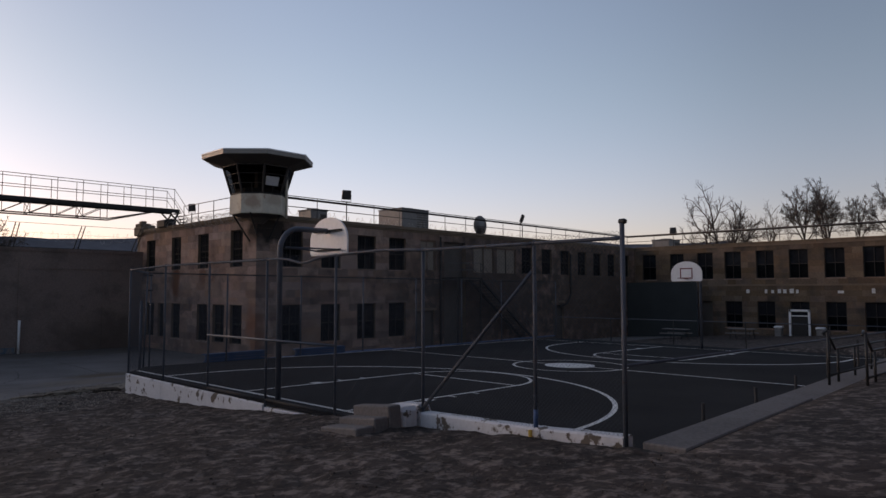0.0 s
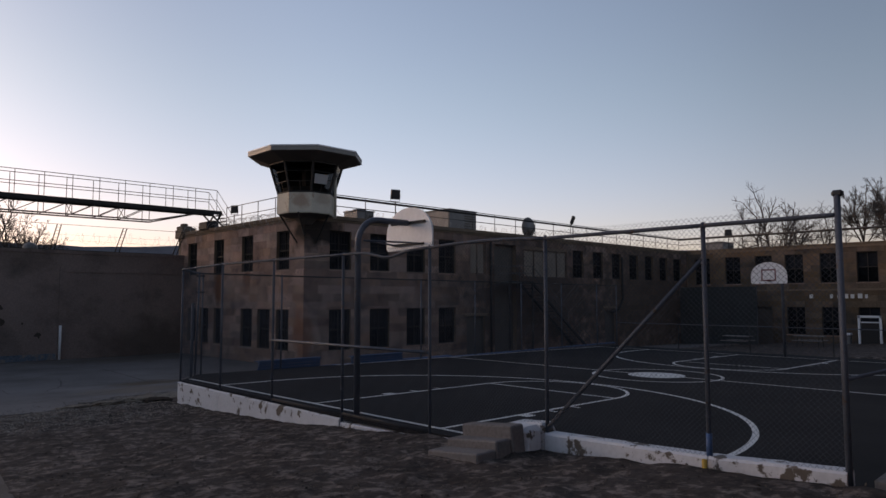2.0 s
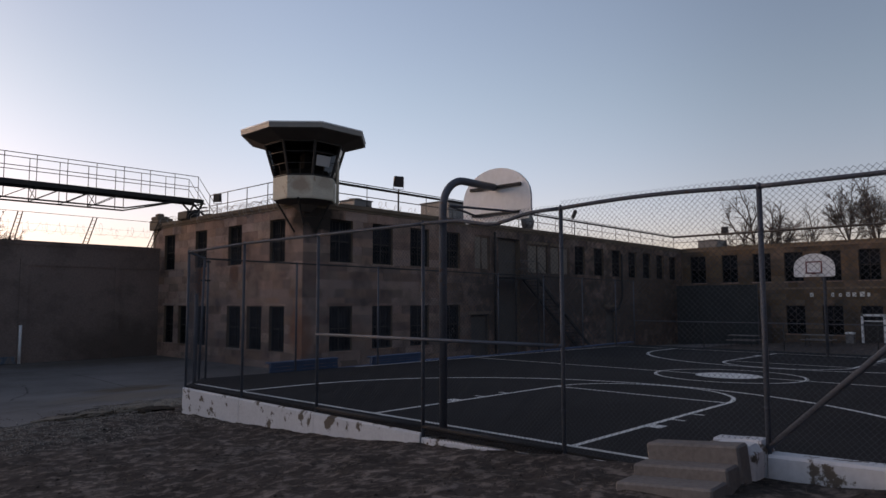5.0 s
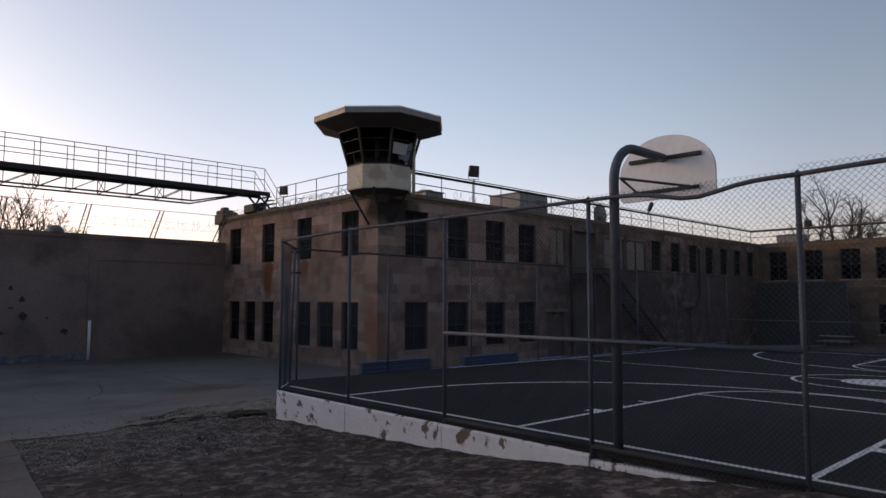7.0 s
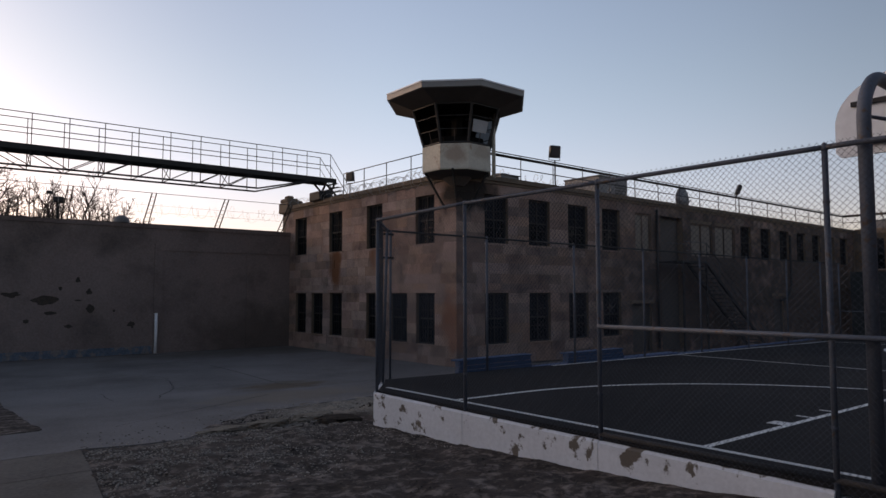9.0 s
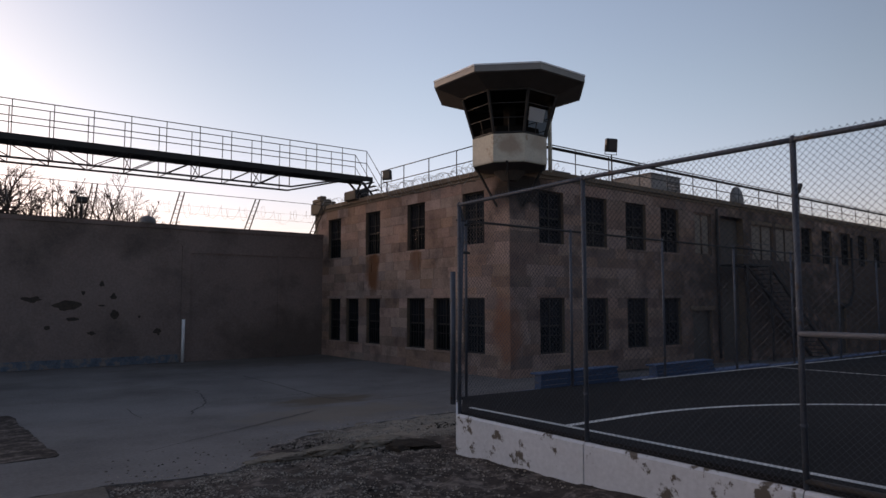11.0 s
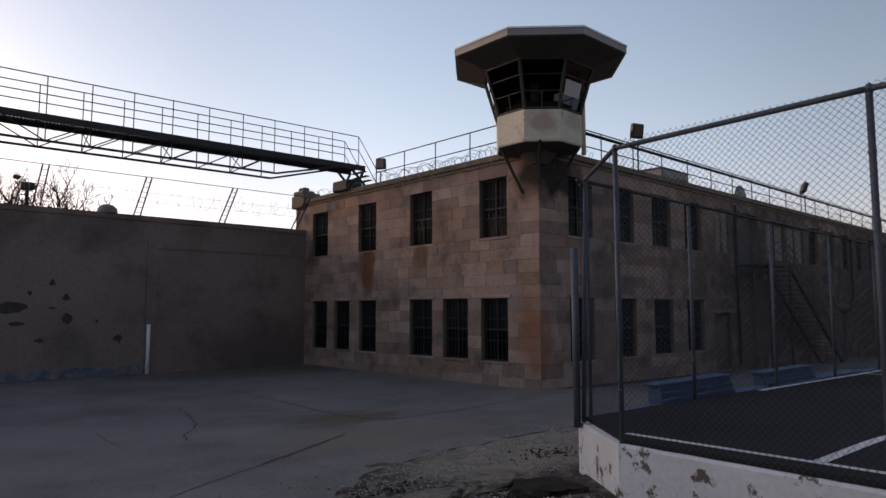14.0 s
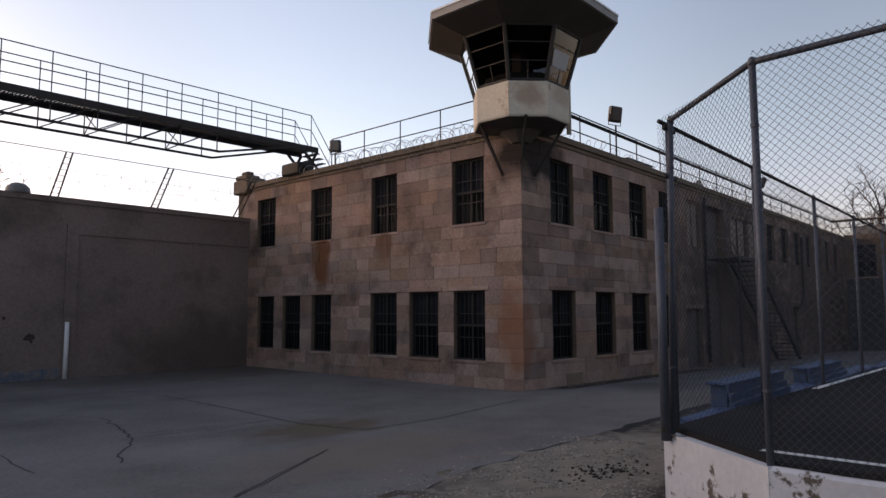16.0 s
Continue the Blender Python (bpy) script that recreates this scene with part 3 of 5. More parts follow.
back = thing("chain_link_fence", (21, 22.22, 0), "chain-link fence with pipe rail along the back of the court", "fence")
bp = [9.6, 12.5, 15.6, 18.7, 21.8, 24.9, 28.0, 31.1, 33.0]
for a, b in zip(bp, bp[1:]):
    fence_post(back, b, 22.1, court_z(b, 22) - 0.2, CTOP - 0.004 * (b - 9))
    part("top_rail", Mesh().tube([(a, 22.1, CTOP - 0.004 * (a - 9)), (b, 22.1, CTOP - 0.004 * (b - 9))], 0.022, 10), M_DARKSTEEL, back, smooth=True)
    part("chain_link_mesh", mesh_wires(Mesh(), (a, 22.12), (b, 22.12), court_z(b, 22), CTOP - 0.004 * (b - 9), pitch=0.07, r=0.0013), M_WIRE, back)
east = thing("chain_link_fence", (33, 13, 0), "low pipe fence along the far end of the court", "fence")
for y in (4.6, 8.1, 11.6, 15.1, 18.6, 22.1):
    part("post", Mesh().tube([(33, y, -0.9), (33, y, 0.75)], 0.025, 8), M_DARKSTEEL, east, smooth=True)
for z in (0.75,):
    part("top_rail", Mesh().tube([(33, 4.6, z), (33, 22.1, z)], 0.02, 8), M_STEEL, east, smooth=True)
south = thing("pipe_railing", (17, 4.62, 0), "long grey pipe railing along the near side of the court", "railing")
part("top_rail", Mesh().tube([(FX, 4.65, 1.24), (17, 4.65, 1.1), (33, 4.65, 0.8)], 0.022, 8), M_STEEL, south, smooth=True)
for x in (11.2, 13.6, 16.0, 18.5, 21.5, 25, 29):
    part("post", Mesh().tube([(x, 4.65, -0.6), (x, 4.65, 0.45 if x < 17 else 0.9)], 0.03, 8), M_DARKSTEEL, south, smooth=True)


# ---- the stone prison building ----
XW, YS, XE, ROOF, BASE = 18.3, 29.9, 57.5, 6.1, -2.4
DEPTH = 0.45
W_UP = [(41.57, 42.82), (38.1, 39.3), (34.77, 36.0), (31.19, 32.4)]
W_LO = [(41.57, 42.7), (39.88, 41.0), (38.08, 39.2), (34.77, 36.02), (32.98, 34.2), (31.19, 32.36)]
S_UP = [(19.75, 21.04), (22.25, 23.55), (24.75, 26.1), (27.15, 28.5)]
S_FAR = [(40.2, 41.5), (42.75, 44.05), (45.3, 46.6), (47.8, 49.1), (50.2, 51.5), (52.6, 53.9), (55.0, 56.4)]
E_UP = [(27.83, 29.15), (25.25, 26.5), (22.72, 24.05), (20.4, 21.74), (17.86, 19.22), (15.37, 16.74), (12.87, 14.24), (10.33, 11.68), (7.75, 9.15), (5.2, 6.6), (2.6, 4.0), (0.0, 1.4)]
E_LO = [(20.4, 21.74), (17.86, 19.22), (15.37, 16.74), (12.87, 14.24), (10.33, 11.68), (7.75, 9.15), (5.2, 6.6), (2.6, 4.0), (0.0, 1.4)]
UZ, LZ = (3.49, 5.42), (-0.47, 1.54)
holes_w = [(a, b, *UZ) for a, b in W_UP] + [(a, b, *LZ) for a, b in W_LO]
S_BOARD = [(29.75, 31.1, 3.5, 5.42), (34.8, 37.0, 3.4, 5.25), (37.3, 39.5, 3.4, 5.25)]
S_DOORS = [(29.4, 31.0, -1.5, 1.0), (31.9, 34.0, -1.45, 5.55), (44.2, 45.6, -1.7, 1.3)]
holes_s = [(a, b, *UZ) for a, b in S_UP + S_FAR] + [(a, b, *LZ) for a, b in S_UP] + S_BOARD + S_DOORS
EU, EL = (3.2, 5.47), (-0.8, 1.36)
E_DOOR = (22.82, 24.22, -2.1, 1.38)
holes_e = [(a, b, *EU) for a, b in E_UP] + [(a, b, *EL) for a, b in E_LO] + [E_DOOR]


def on_w(u, d, z):
    return (XW + d, u, z)


def on_s(u, d, z):
    return (u, YS + d, z)


def on_e(u, d, z):
    return (XE + d, u, z)


def solid(mesh, put, u0, u1, z0, z1, d0, d1):
    v = [put(u, d, z) for u in (u0, u1) for d in (d0, d1) for z in (z0, z1)]
    return mesh.add(v, [(0, 1, 3, 2), (4, 6, 7, 5), (0, 4, 5, 1), (2, 3, 7, 6), (0, 2, 6, 4), (1, 5, 7, 3)])


def pierced(put, u0, u1, z0, z1, holes, d0=0.0, d1=DEPTH):
    """One wall with openings through it."""
    us = sorted({u0, u1, *[h[0] for h in holes], *[h[1] for h in holes]})
    zs = sorted({z0, z1, *[min(max(q, z0), z1) for h in holes for q in h[2:]]})
    full = {}
    for i in range(len(us) - 1):
        for j in range(len(zs) - 1):
            u, z = (us[i] + us[i + 1]) / 2, (zs[j] + zs[j + 1]) / 2
            full[i, j] = not any(h[0] < u < h[1] and h[2] < z < h[3] for h in holes)
    m, at = Mesh(), {}

    def corner(i, k, j):
        if (i, k, j) not in at:
            at[i, k, j] = len(m.v)
            m.v.append(put(us[i], (d0, d1)[k], zs[j]))
        return at[i, k, j]

    for (i, j), is_full in full.items():
        if not is_full:
            continue
        for k in (0, 1):
            m.f.append((corner(i, k, j), corner(i + 1, k, j), corner(i + 1, k, j + 1), corner(i, k, j + 1)))
        for di, dj, a, b in ((-1, 0, (i, j), (i, j + 1)), (1, 0, (i + 1, j), (i + 1, j + 1)), (0, -1, (i, j), (i + 1, j)), (0, 1, (i, j + 1), (i + 1, j + 1))):
            if not full.get((i + di, j + dj)):
                m.f.append((corner(a[0], 0, a[1]), corner(b[0], 0, b[1]), corner(b[0], 1, b[1]), corner(a[0], 1, a[1])))
    return m


prison = thing("prison_building", (XW, YS, -1.3), "two-storey sandstone prison building with barred windows and flat roof", "building")
part("wall", pierced(on_w, YS, 43.9, BASE, ROOF - 0.25, holes_w), M_MORTAR, prison)
part("wall", pierced(on_s, XW + DEPTH, XE + 8, BASE, ROOF - 0.25, holes_s), M_MORTAR, prison)
part("wall", Mesh().box(XW, 66, 43.9, 44.3, BASE, ROOF), M_MORTAR, prison)
part("wall", Mesh().box(66, 66.4, YS, 44.3, BASE, ROOF), M_MORTAR, prison)
part("roof", Mesh().box(XW + 0.3, 66, YS + 0.3, 44, ROOF - 0.3, ROOF - 0.1), M_ROOF, prison)
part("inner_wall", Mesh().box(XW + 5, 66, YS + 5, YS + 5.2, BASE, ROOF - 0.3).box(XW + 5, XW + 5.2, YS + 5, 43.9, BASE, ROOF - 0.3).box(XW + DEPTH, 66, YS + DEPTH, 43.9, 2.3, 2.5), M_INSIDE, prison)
eastern = thing("prison_building", (XE, 0, -2), "long two-storey orange sandstone prison wing with dark windows", "building")
part("wall", pierced(on_e, -14, YS - 0.02, BASE - 0.3, ROOF - 0.25, holes_e), M_MORTAR, eastern)
part("wall", Mesh().box(XE, 66, -14.4, -14, BASE - 0.3, ROOF).box(66, 66.4, -14.4, YS, BASE - 0.3, ROOF), M_MORTAR, eastern)
part("roof", Mesh().box(XE + 0.3, 66, -14, YS, ROOF - 0.3, ROOF - 0.1), M_ROOF, eastern)
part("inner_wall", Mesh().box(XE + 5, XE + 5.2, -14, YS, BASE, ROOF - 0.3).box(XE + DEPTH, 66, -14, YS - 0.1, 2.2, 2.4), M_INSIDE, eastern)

COURSES = [-1.75, -1.32, -0.9, -0.47, -0.07, 0.33, 0.74, 1.14, 1.54, 1.92, 2.31, 2.72, 3.1, 3.49, 3.88, 4.26, 4.65, 5.03, 5.42, 5.85]
E_COURSES = [-2.5, -2.06, -1.64, -1.22, -0.8, -0.37, 0.06, 0.5, 0.93, 1.36, 1.8, 2.24, 2.72, 3.2, 3.65, 4.1, 4.56, 5.01, 5.47, 5.85]


def block_cells(u0, u1, courses, holes, seed):
    rng = random.Random(seed)
    for z0, z1 in zip(courses, courses[1:]):
        free, mid = [(u0, u1)], (z0 + z1) / 2
        for h in holes:
            if h[2] < mid < h[3]:
                free = [q for a, b in free for q in ((a, min(b, h[0])), (max(a, h[1]), b)) if q[1] - q[0] > 0.03]
        for a, b in free:
            while a < b:
                w = rng.uniform(0.55, 1.35)
                if b - a - w < 0.4:
                    w = b - a
                yield a, a + w, z0, z1, rng.uniform(0.0, 0.012)
                a += w


def block(m, put, a, b, z0, z1, out):
    g, c = 0.002, 0.006
    f = -0.014 - out
    outer = [put(u, f, z) for u, z in ((a + g + c, z0 + g + c), (b - g - c, z0 + g + c), (b - g - c, z1 - g - c), (a + g + c, z1 - g - c))]
    rim = [put(u, f + c, z) for u, z in ((a + g, z0 + g), (b - g, z0 + g), (b - g, z1 - g), (a + g, z1 - g))]
    foot = [put(u, 0.004, z) for u, z in ((a + g, z0 + g), (b - g, z0 + g), (b - g, z1 - g), (a + g, z1 - g))]
    return m.rings([foot, rim, outer])


# cornice and coping
cor = Mesh().box(XW - 0.06, XW + 0.4, YS - 0.06, 43.9, 5.85, 5.97).box(XW - 0.13, XW + 0.4, YS - 0.13, 43.9, 5.97, ROOF + 0.05)
part("cornice", cor, M_MORTAR, prison, "weathered stone cornice")
cor = Mesh().box(XW + 0.42, XE, YS - 0.06, YS + 0.4, 5.85, 5.97).box(XW + 0.42, XE, YS - 0.13, YS + 0.4, 5.97, ROOF + 0.05)
part("cornice", cor, M_MORTAR, prison, "weathered stone cornice")
part("cornice", Mesh().box(XE - 0.08, XE + 0.4, -14, YS, 5.85, ROOF).box(XE - 0.16, XE + 0.4, -14, YS - 0.2, ROOF, ROOF + 0.08), M_MORTAR, eastern, "weathered stone cornice")
part("string_course", Mesh().box(XE - 0.07, XE + 0.01, -14, YS - 0.05, 2.6, 2.74), M_MORTAR, eastern)
turret = Mesh().bevelled(XW - 0.22, XW + 0.75, 43.3, 44.4, ROOF - 0.3, ROOF + 0.28, 0.05).bevelled(XW - 0.17, XW + 0.5, 43.45, 44.35, ROOF + 0.28, ROOF + 0.5, 0.06)
turret.bevelled(XW - 0.05, XW + 0.3, 43.6, 44.1, ROOF + 0.5, ROOF + 0.66, 0.06).bevelled(XW + 0.4, XW + 0.72, 43.4, 43.8, ROOF + 0.28, ROOF + 0.4, 0.04)
part("corner_turret", turret, M_MORTAR, prison, "crumbling stone corner pier")

# windows: one set of meshes, shared by all
def window_parts(w, h):
    fr = Mesh()
    t = 0.06
    for a, b, c, d in ((0, t, 0, h), (w - t, w, 0, h), (t, w - t, 0, t), (t, w - t, h - t, h), (t, w - t, h * 0.5 - 0.03, h * 0.5 + 0.03)):
        fr.box(a, b, 0.12, 0.19, c, d)
    fr.box(w / 2 - 0.02, w / 2 + 0.02, 0.13, 0.185, t, h - t)
    bar = Mesh().tube([(0, 0.08, 0.01), (0, 0.08, h - 0.01)], 0.009, 6, caps=False)
    cross = Mesh().box(0.0, w, 0.074, 0.086, h * 0.33 - 0.012, h * 0.33 + 0.012)
    sill = Mesh().bevelled(-0.08, w + 0.08, -0.05, 0.25, -0.07, 0.012, 0.012)
    lintel = Mesh().bevelled(-0.16, w + 0.16, -0.045, 0.2, h + 0.002, h + 0.13, 0.015)
    pane = Mesh().add([(t, 0.165, t), (w - t, 0.165, t), (w - t, 0.165, h * 0.5 - 0.03), (t, 0.165, h * 0.5 - 0.03)], [(0, 1, 2, 3)])
    # Dark sheet added across each whole opening to keep the windows black.
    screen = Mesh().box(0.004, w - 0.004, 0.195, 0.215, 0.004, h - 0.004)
    return [("frame", fr.data("frame", M_FRAME), [0]), ("security_screen", screen.data("security_screen", M_BACKING), [0]), ("pane", pane.data("pane", M_GLASS), [0]), ("crossbar", cross.data("crossbar", M_DARKSTEEL), [(0, 0), (0, h * 0.34)]),
            ("sill", sill.data("sill", M_STONE), [0]), ("lintel", lintel.data("lintel", M_STONE), [0]),
            ("bar", bar.data("bar", M_DARKSTEEL), [w * k / 7 for k in range(1, 7)])]


W_TALL, W_E = window_parts(1.22, 1.95), window_parts(1.35, 2.2)


def window(parent, parts, m, sx=1.0, sz=1.0, skip=()):
    win = new("window")
    win.parent = parent
    win.matrix_basis = Matrix.Translation(-origin_of(parent)) @ m @ Matrix.Diagonal((sx, 1, sz, 1))
    for name, data, offs in parts:
        if name in skip:
            continue
        for o in offs:
            ob = new(name, data)
            ob.parent = win
            ob.location.x, ob.location.z = o if name == "crossbar" else (o, 0)
            if name == "pane":
                ob.visible_shadow = False


for z0, z1, row in ((*UZ, W_UP), (*LZ, W_LO)):
    for a, b in row:
        window(prison, W_TALL, pose(XW, b, z0, 0, 0, -90), (b - a) / 1.22, (z1 - z0) / 1.95, ("lintel",) if z0 > 2 else ())
for z0, z1, row in ((*UZ, S_UP + S_FAR), (*LZ, S_UP)):
    for a, b in row:
        window(prison, W_TALL, pose(a, YS, z0), (b - a) / 1.22, (z1 - z0) / 1.95, ("lintel",) if z0 > 2 else ())
for z0, z1, row in ((*EU, E_UP), (*EL, E_LO)):
    for a, b in row:
        window(eastern, W_E, pose(XE, b, z0, 0, 0, -90), (b - a) / 1.35, (z1 - z0) / 2.2, ("crossbar", "bar", "lintel"))
for a, b, z0, z1 in S_BOARD:
    m = Mesh()
    solid(m, on_s, a + 0.005, b - 0.005, z0, z1, 0.1, 0.16)
    panel = part("boarded_window", m, M_BOARD, prison, "boarded-up window opening")
    fr = Mesh()
    for u0, u1, w0, w1 in ((a, a + 0.07, z0, z1), (b - 0.07, b, z0, z1), (a + 0.07, b - 0.07, z0, z0 + 0.07), (a + 0.07, b - 0.07, z1 - 0.07, z1), ((a + b) / 2 - 0.03, (a + b) / 2 + 0.03, z0 + 0.07, z1 - 0.07)):
        solid(fr, on_s, u0, u1, w0, w1, 0.04, 0.098)
    part("frame", fr, M_STONE, panel)
for i, (a, b, z0, z1) in enumerate(S_DOORS[:1] + S_DOORS[2:]):
    m = Mesh()
    solid(m, on_s, a + 0.05, b - 0.05, z0, z1 - 0.05, 0.2, 0.26)
    solid(m, on_s, a, a + 0.05, z0, z1, 0.1, 0.3)
    solid(m, on_s, b - 0.05, b, z0, z1, 0.1, 0.3)
    d = part("door", m, M_SOFFIT, prison, "closed dark brown door")
    part("lintel", Mesh().bevelled(a - 0.2, b + 0.2, YS - 0.06, YS + 0.1, z1 + 0.002, z1 + 0.18, 0.02), M_MORTAR, d)
m = Mesh()
solid(m, on_s, 31.92, 33.98, -1.45, 5.53, 0.3, 0.36)
part("recess_panel", m, M_SOFFIT, prison, "dark brown panel in the tall stair recess")
part("downpipe", Mesh().tube([(31.5, YS - 0.1, 5.7), (31.5, YS - 0.1, -1.2)], 0.06, 8), M_DARKSTEEL, prison, smooth=True)
part("downpipe", Mesh().tube([(46.6, YS - 0.1, 5.2), (46.6, YS - 0.1, 2.0), (46.0, YS - 0.1, 1.2), (44.9, YS - 0.12, 1.0)], 0.07, 8), M_DARKSTEEL, prison, smooth=True)
m = Mesh()
solid(m, on_e, E_DOOR[0] + 0.05, E_DOOR[1] - 0.05, E_DOOR[2], E_DOOR[3] - 0.05, 0.25, 0.31)
part("door", m, M_SOFFIT, eastern, "closed dark door")
# rust runs below the sills
rng = random.Random(5)
for (a, b), z in [(w, UZ[0]) for w in W_UP[1:3]]:
    for k in range(5):
        u, w, h = rng.uniform(a + 0.1, b - 0.15), rng.uniform(0.02, 0.08), rng.uniform(0.3, 0.9)
        m = Mesh().add([(XW - 0.042, u, z - 0.1), (XW - 0.042, u + w, z - 0.1), (XW - 0.042, u + w * 0.7, z - 0.1 - h), (XW - 0.042, u + w * 0.3, z - 0.1 - h)], [(0, 1, 2, 3)])
        part("rust_stain", m, M_RUST, prison)

# ---- the watch tower on the corner ----
TX, TY = XW + 0.12, YS + 0.08
def octagon(r, z, cx=TX, cy=TY):
    """Eight corners at apothem r; one side faces the yard's diagonal."""
    q = r / math.cos(math.pi / 8)
    return [(cx + q * math.cos(a), cy + q * math.sin(a), z) for a in (math.pi / 8 + math.pi / 4 * k for k in range(8))]


tower = thing("watch_tower", (TX, TY, 5.6), "octagonal guard tower with cream parapet, dark windows and wide flat roof", "watch tower")
part("roof_top", Mesh().rings([octagon(2.4, 8.92), octagon(2.52, 8.92), octagon(2.52, 8.68), octagon(2.46, 8.66), octagon(2.4, 8.92)], False).rings([octagon(2.42, 8.8), octagon(1.2, 8.97), octagon(0.2, 9.0)]), M_FASCIA, tower, "grey metal-edged flat roof")
part("fascia_trim", Mesh().rings([octagon(2.54, 8.87), octagon(2.54, 8.92), octagon(2.5, 8.935), octagon(2.46, 8.935)], False), M_WHITE, tower, "pale metal roof edge")
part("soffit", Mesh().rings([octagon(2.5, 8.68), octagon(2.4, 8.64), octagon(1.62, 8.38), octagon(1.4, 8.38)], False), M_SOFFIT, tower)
part("parapet", Mesh().rings([octagon(1.1, 6.0), octagon(1.24, 6.03), octagon(1.26, 6.08), octagon(1.26, 6.97), octagon(1.2, 6.98), octagon(1.12, 6.98), octagon(1.12, 6.1)], False), M_TOWER, tower, "stained cream concrete parapet")
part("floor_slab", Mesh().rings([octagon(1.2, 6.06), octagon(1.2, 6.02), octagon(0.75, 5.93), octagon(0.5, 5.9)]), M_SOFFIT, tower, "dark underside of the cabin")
low, high = octagon(1.2, 6.98), octagon(1.6, 8.4)
inner_low = octagon(1.12, 6.98)
for k in range(8):
    a, b = Vector(low[k]), Vector(high[k])
    part("corner_post", Mesh().tube([a, b], 0.06, 6), M_FRAME, tower)
    n = (k + 1) % 8
    c, d = Vector(low[n]), Vector(high[n])
    if k in (0, 1):
        part("back_panel", Mesh().add([a.lerp(c, .03), c.lerp(a, .03), d.lerp(b, .03), b.lerp(d, .03)], [(0, 1, 2, 3)]).add([Vector(p) + Vector((0.03 * math.cos((k + 1) * math.pi / 4), 0.03 * math.sin((k + 1) * math.pi / 4), 0)) for p in (a.lerp(c, .03), c.lerp(a, .03), d.lerp(b, .03), b.lerp(d, .03))], [(3, 2, 1, 0)]), M_SOFFIT, tower, "closed dark board at the cabin's back")
        continue
    w = Mesh()
    w.tube([a + (b - a) * 0.03, c + (d - c) * 0.03], 0.04, 4).tube([a.lerp(b, 0.97), c.lerp(d, 0.97)], 0.05, 4)
    for s in (0.36, 0.68):
        w.tube([a.lerp(b, s), c.lerp(d, s)], 0.018, 4)
    mid0, mid1 = a.lerp(c, 0.5), b.lerp(d, 0.5)
    w.tube([mid0, mid0.lerp(mid1, 0.36)], 0.016, 4)
    win = part("window", w, M_FRAME, tower)
    part("pane", Mesh().add([a.lerp(c, .04), c.lerp(a, .04), d.lerp(b, .04), b.lerp(d, .04)], [(0, 1, 2, 3)]), M_CABIN, win).visible_shadow = False
def facet(k, u0, u1, s0, s1, out):
    """A rectangle on one slanting side of the cabin, set out from its panes."""
    a, b, c, d = (Vector(p) for p in (low[k], high[k], low[(k + 1) % 8], high[(k + 1) % 8]))
    o = Vector((math.cos((k + 1) * math.pi / 4), math.sin((k + 1) * math.pi / 4), -0.25)) * out
    return [a.lerp(b, s).lerp(c.lerp(d, s), u) + o for u, s in ((u0, s0), (u1, s0), (u1, s1), (u0, s1))]


part("blind", Mesh().rings([facet(5, 0.1, 0.72, 0.3, 0.6, 0.02), facet(5, 0.1, 0.72, 0.3, 0.6, 0.035)]), M_MILK, tower, "dusty white panel in a cabin window")
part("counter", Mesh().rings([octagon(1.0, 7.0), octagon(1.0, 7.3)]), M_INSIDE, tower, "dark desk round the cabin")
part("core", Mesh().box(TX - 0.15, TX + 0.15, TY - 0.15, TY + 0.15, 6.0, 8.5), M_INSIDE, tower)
part("column", Mesh().tube([(TX + 1.02, TY - 0.95, 5.9), (TX + 1.02, TY - 0.95, 8.4)], 0.07, 8), M_TOWER, tower, "pale pipe up the cabin's side", smooth=True)
for p, q in (((TX - 1.1, TY + 0.55, 6.05), (XW - 0.02, 30.5, 4.75)), ((TX + 0.55, TY - 1.1, 6.05), (18.95, YS - 0.02, 4.75)), ((TX - 0.95, TY - 0.85, 6.05), (XW - 0.03, YS - 0.03, 5.1))):
    part("brace", Mesh().tube([p, q], 0.045, 4), M_DARKSTEEL, tower, "rusty steel strut")
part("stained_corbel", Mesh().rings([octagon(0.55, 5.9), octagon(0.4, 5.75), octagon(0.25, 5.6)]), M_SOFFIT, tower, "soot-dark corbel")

# ---- roof railings, razor wire, plant and lamps ----
def coil(mesh, pts, radius, pitch, r=0.006, seed=1):
    """A loose spiral of razor wire along a line."""
    rng, line, total = random.Random(seed), [], 0
    for p, q in zip(pts, pts[1:]):
        p, q = Vector(p), Vector(q)
        d = (q - p).normalized()
        s1 = d.cross(Vector((0, 0, 1))).normalized()
        s2 = s1.cross(d)
        n = int((q - p).length / pitch * 12)
        for i in range(n):
            a = 2 * math.pi * i / 12
            rad = radius * (0.75 + 0.6 * noise.noise((i * 0.11, seed, 0)))
            line.append(p + (q - p) * (i / n) + d * 0.12 * math.cos(a * 0.5) + rad * (math.cos(a) * s1 + math.sin(a) * s2) + Vector((0, 0, 0.22 * noise.noise((i * 0.03, seed, 5)))))
    mesh.tube(line, r, 3)
    for i in range(0, len(line) - 1, 2):
        b = line[i] + Vector((rng.uniform(-.03, .03), rng.uniform(-.03, .03), rng.uniform(-.03, .03)))
        mesh.tube([line[i], b], 0.005, 3, caps=False)
    return mesh


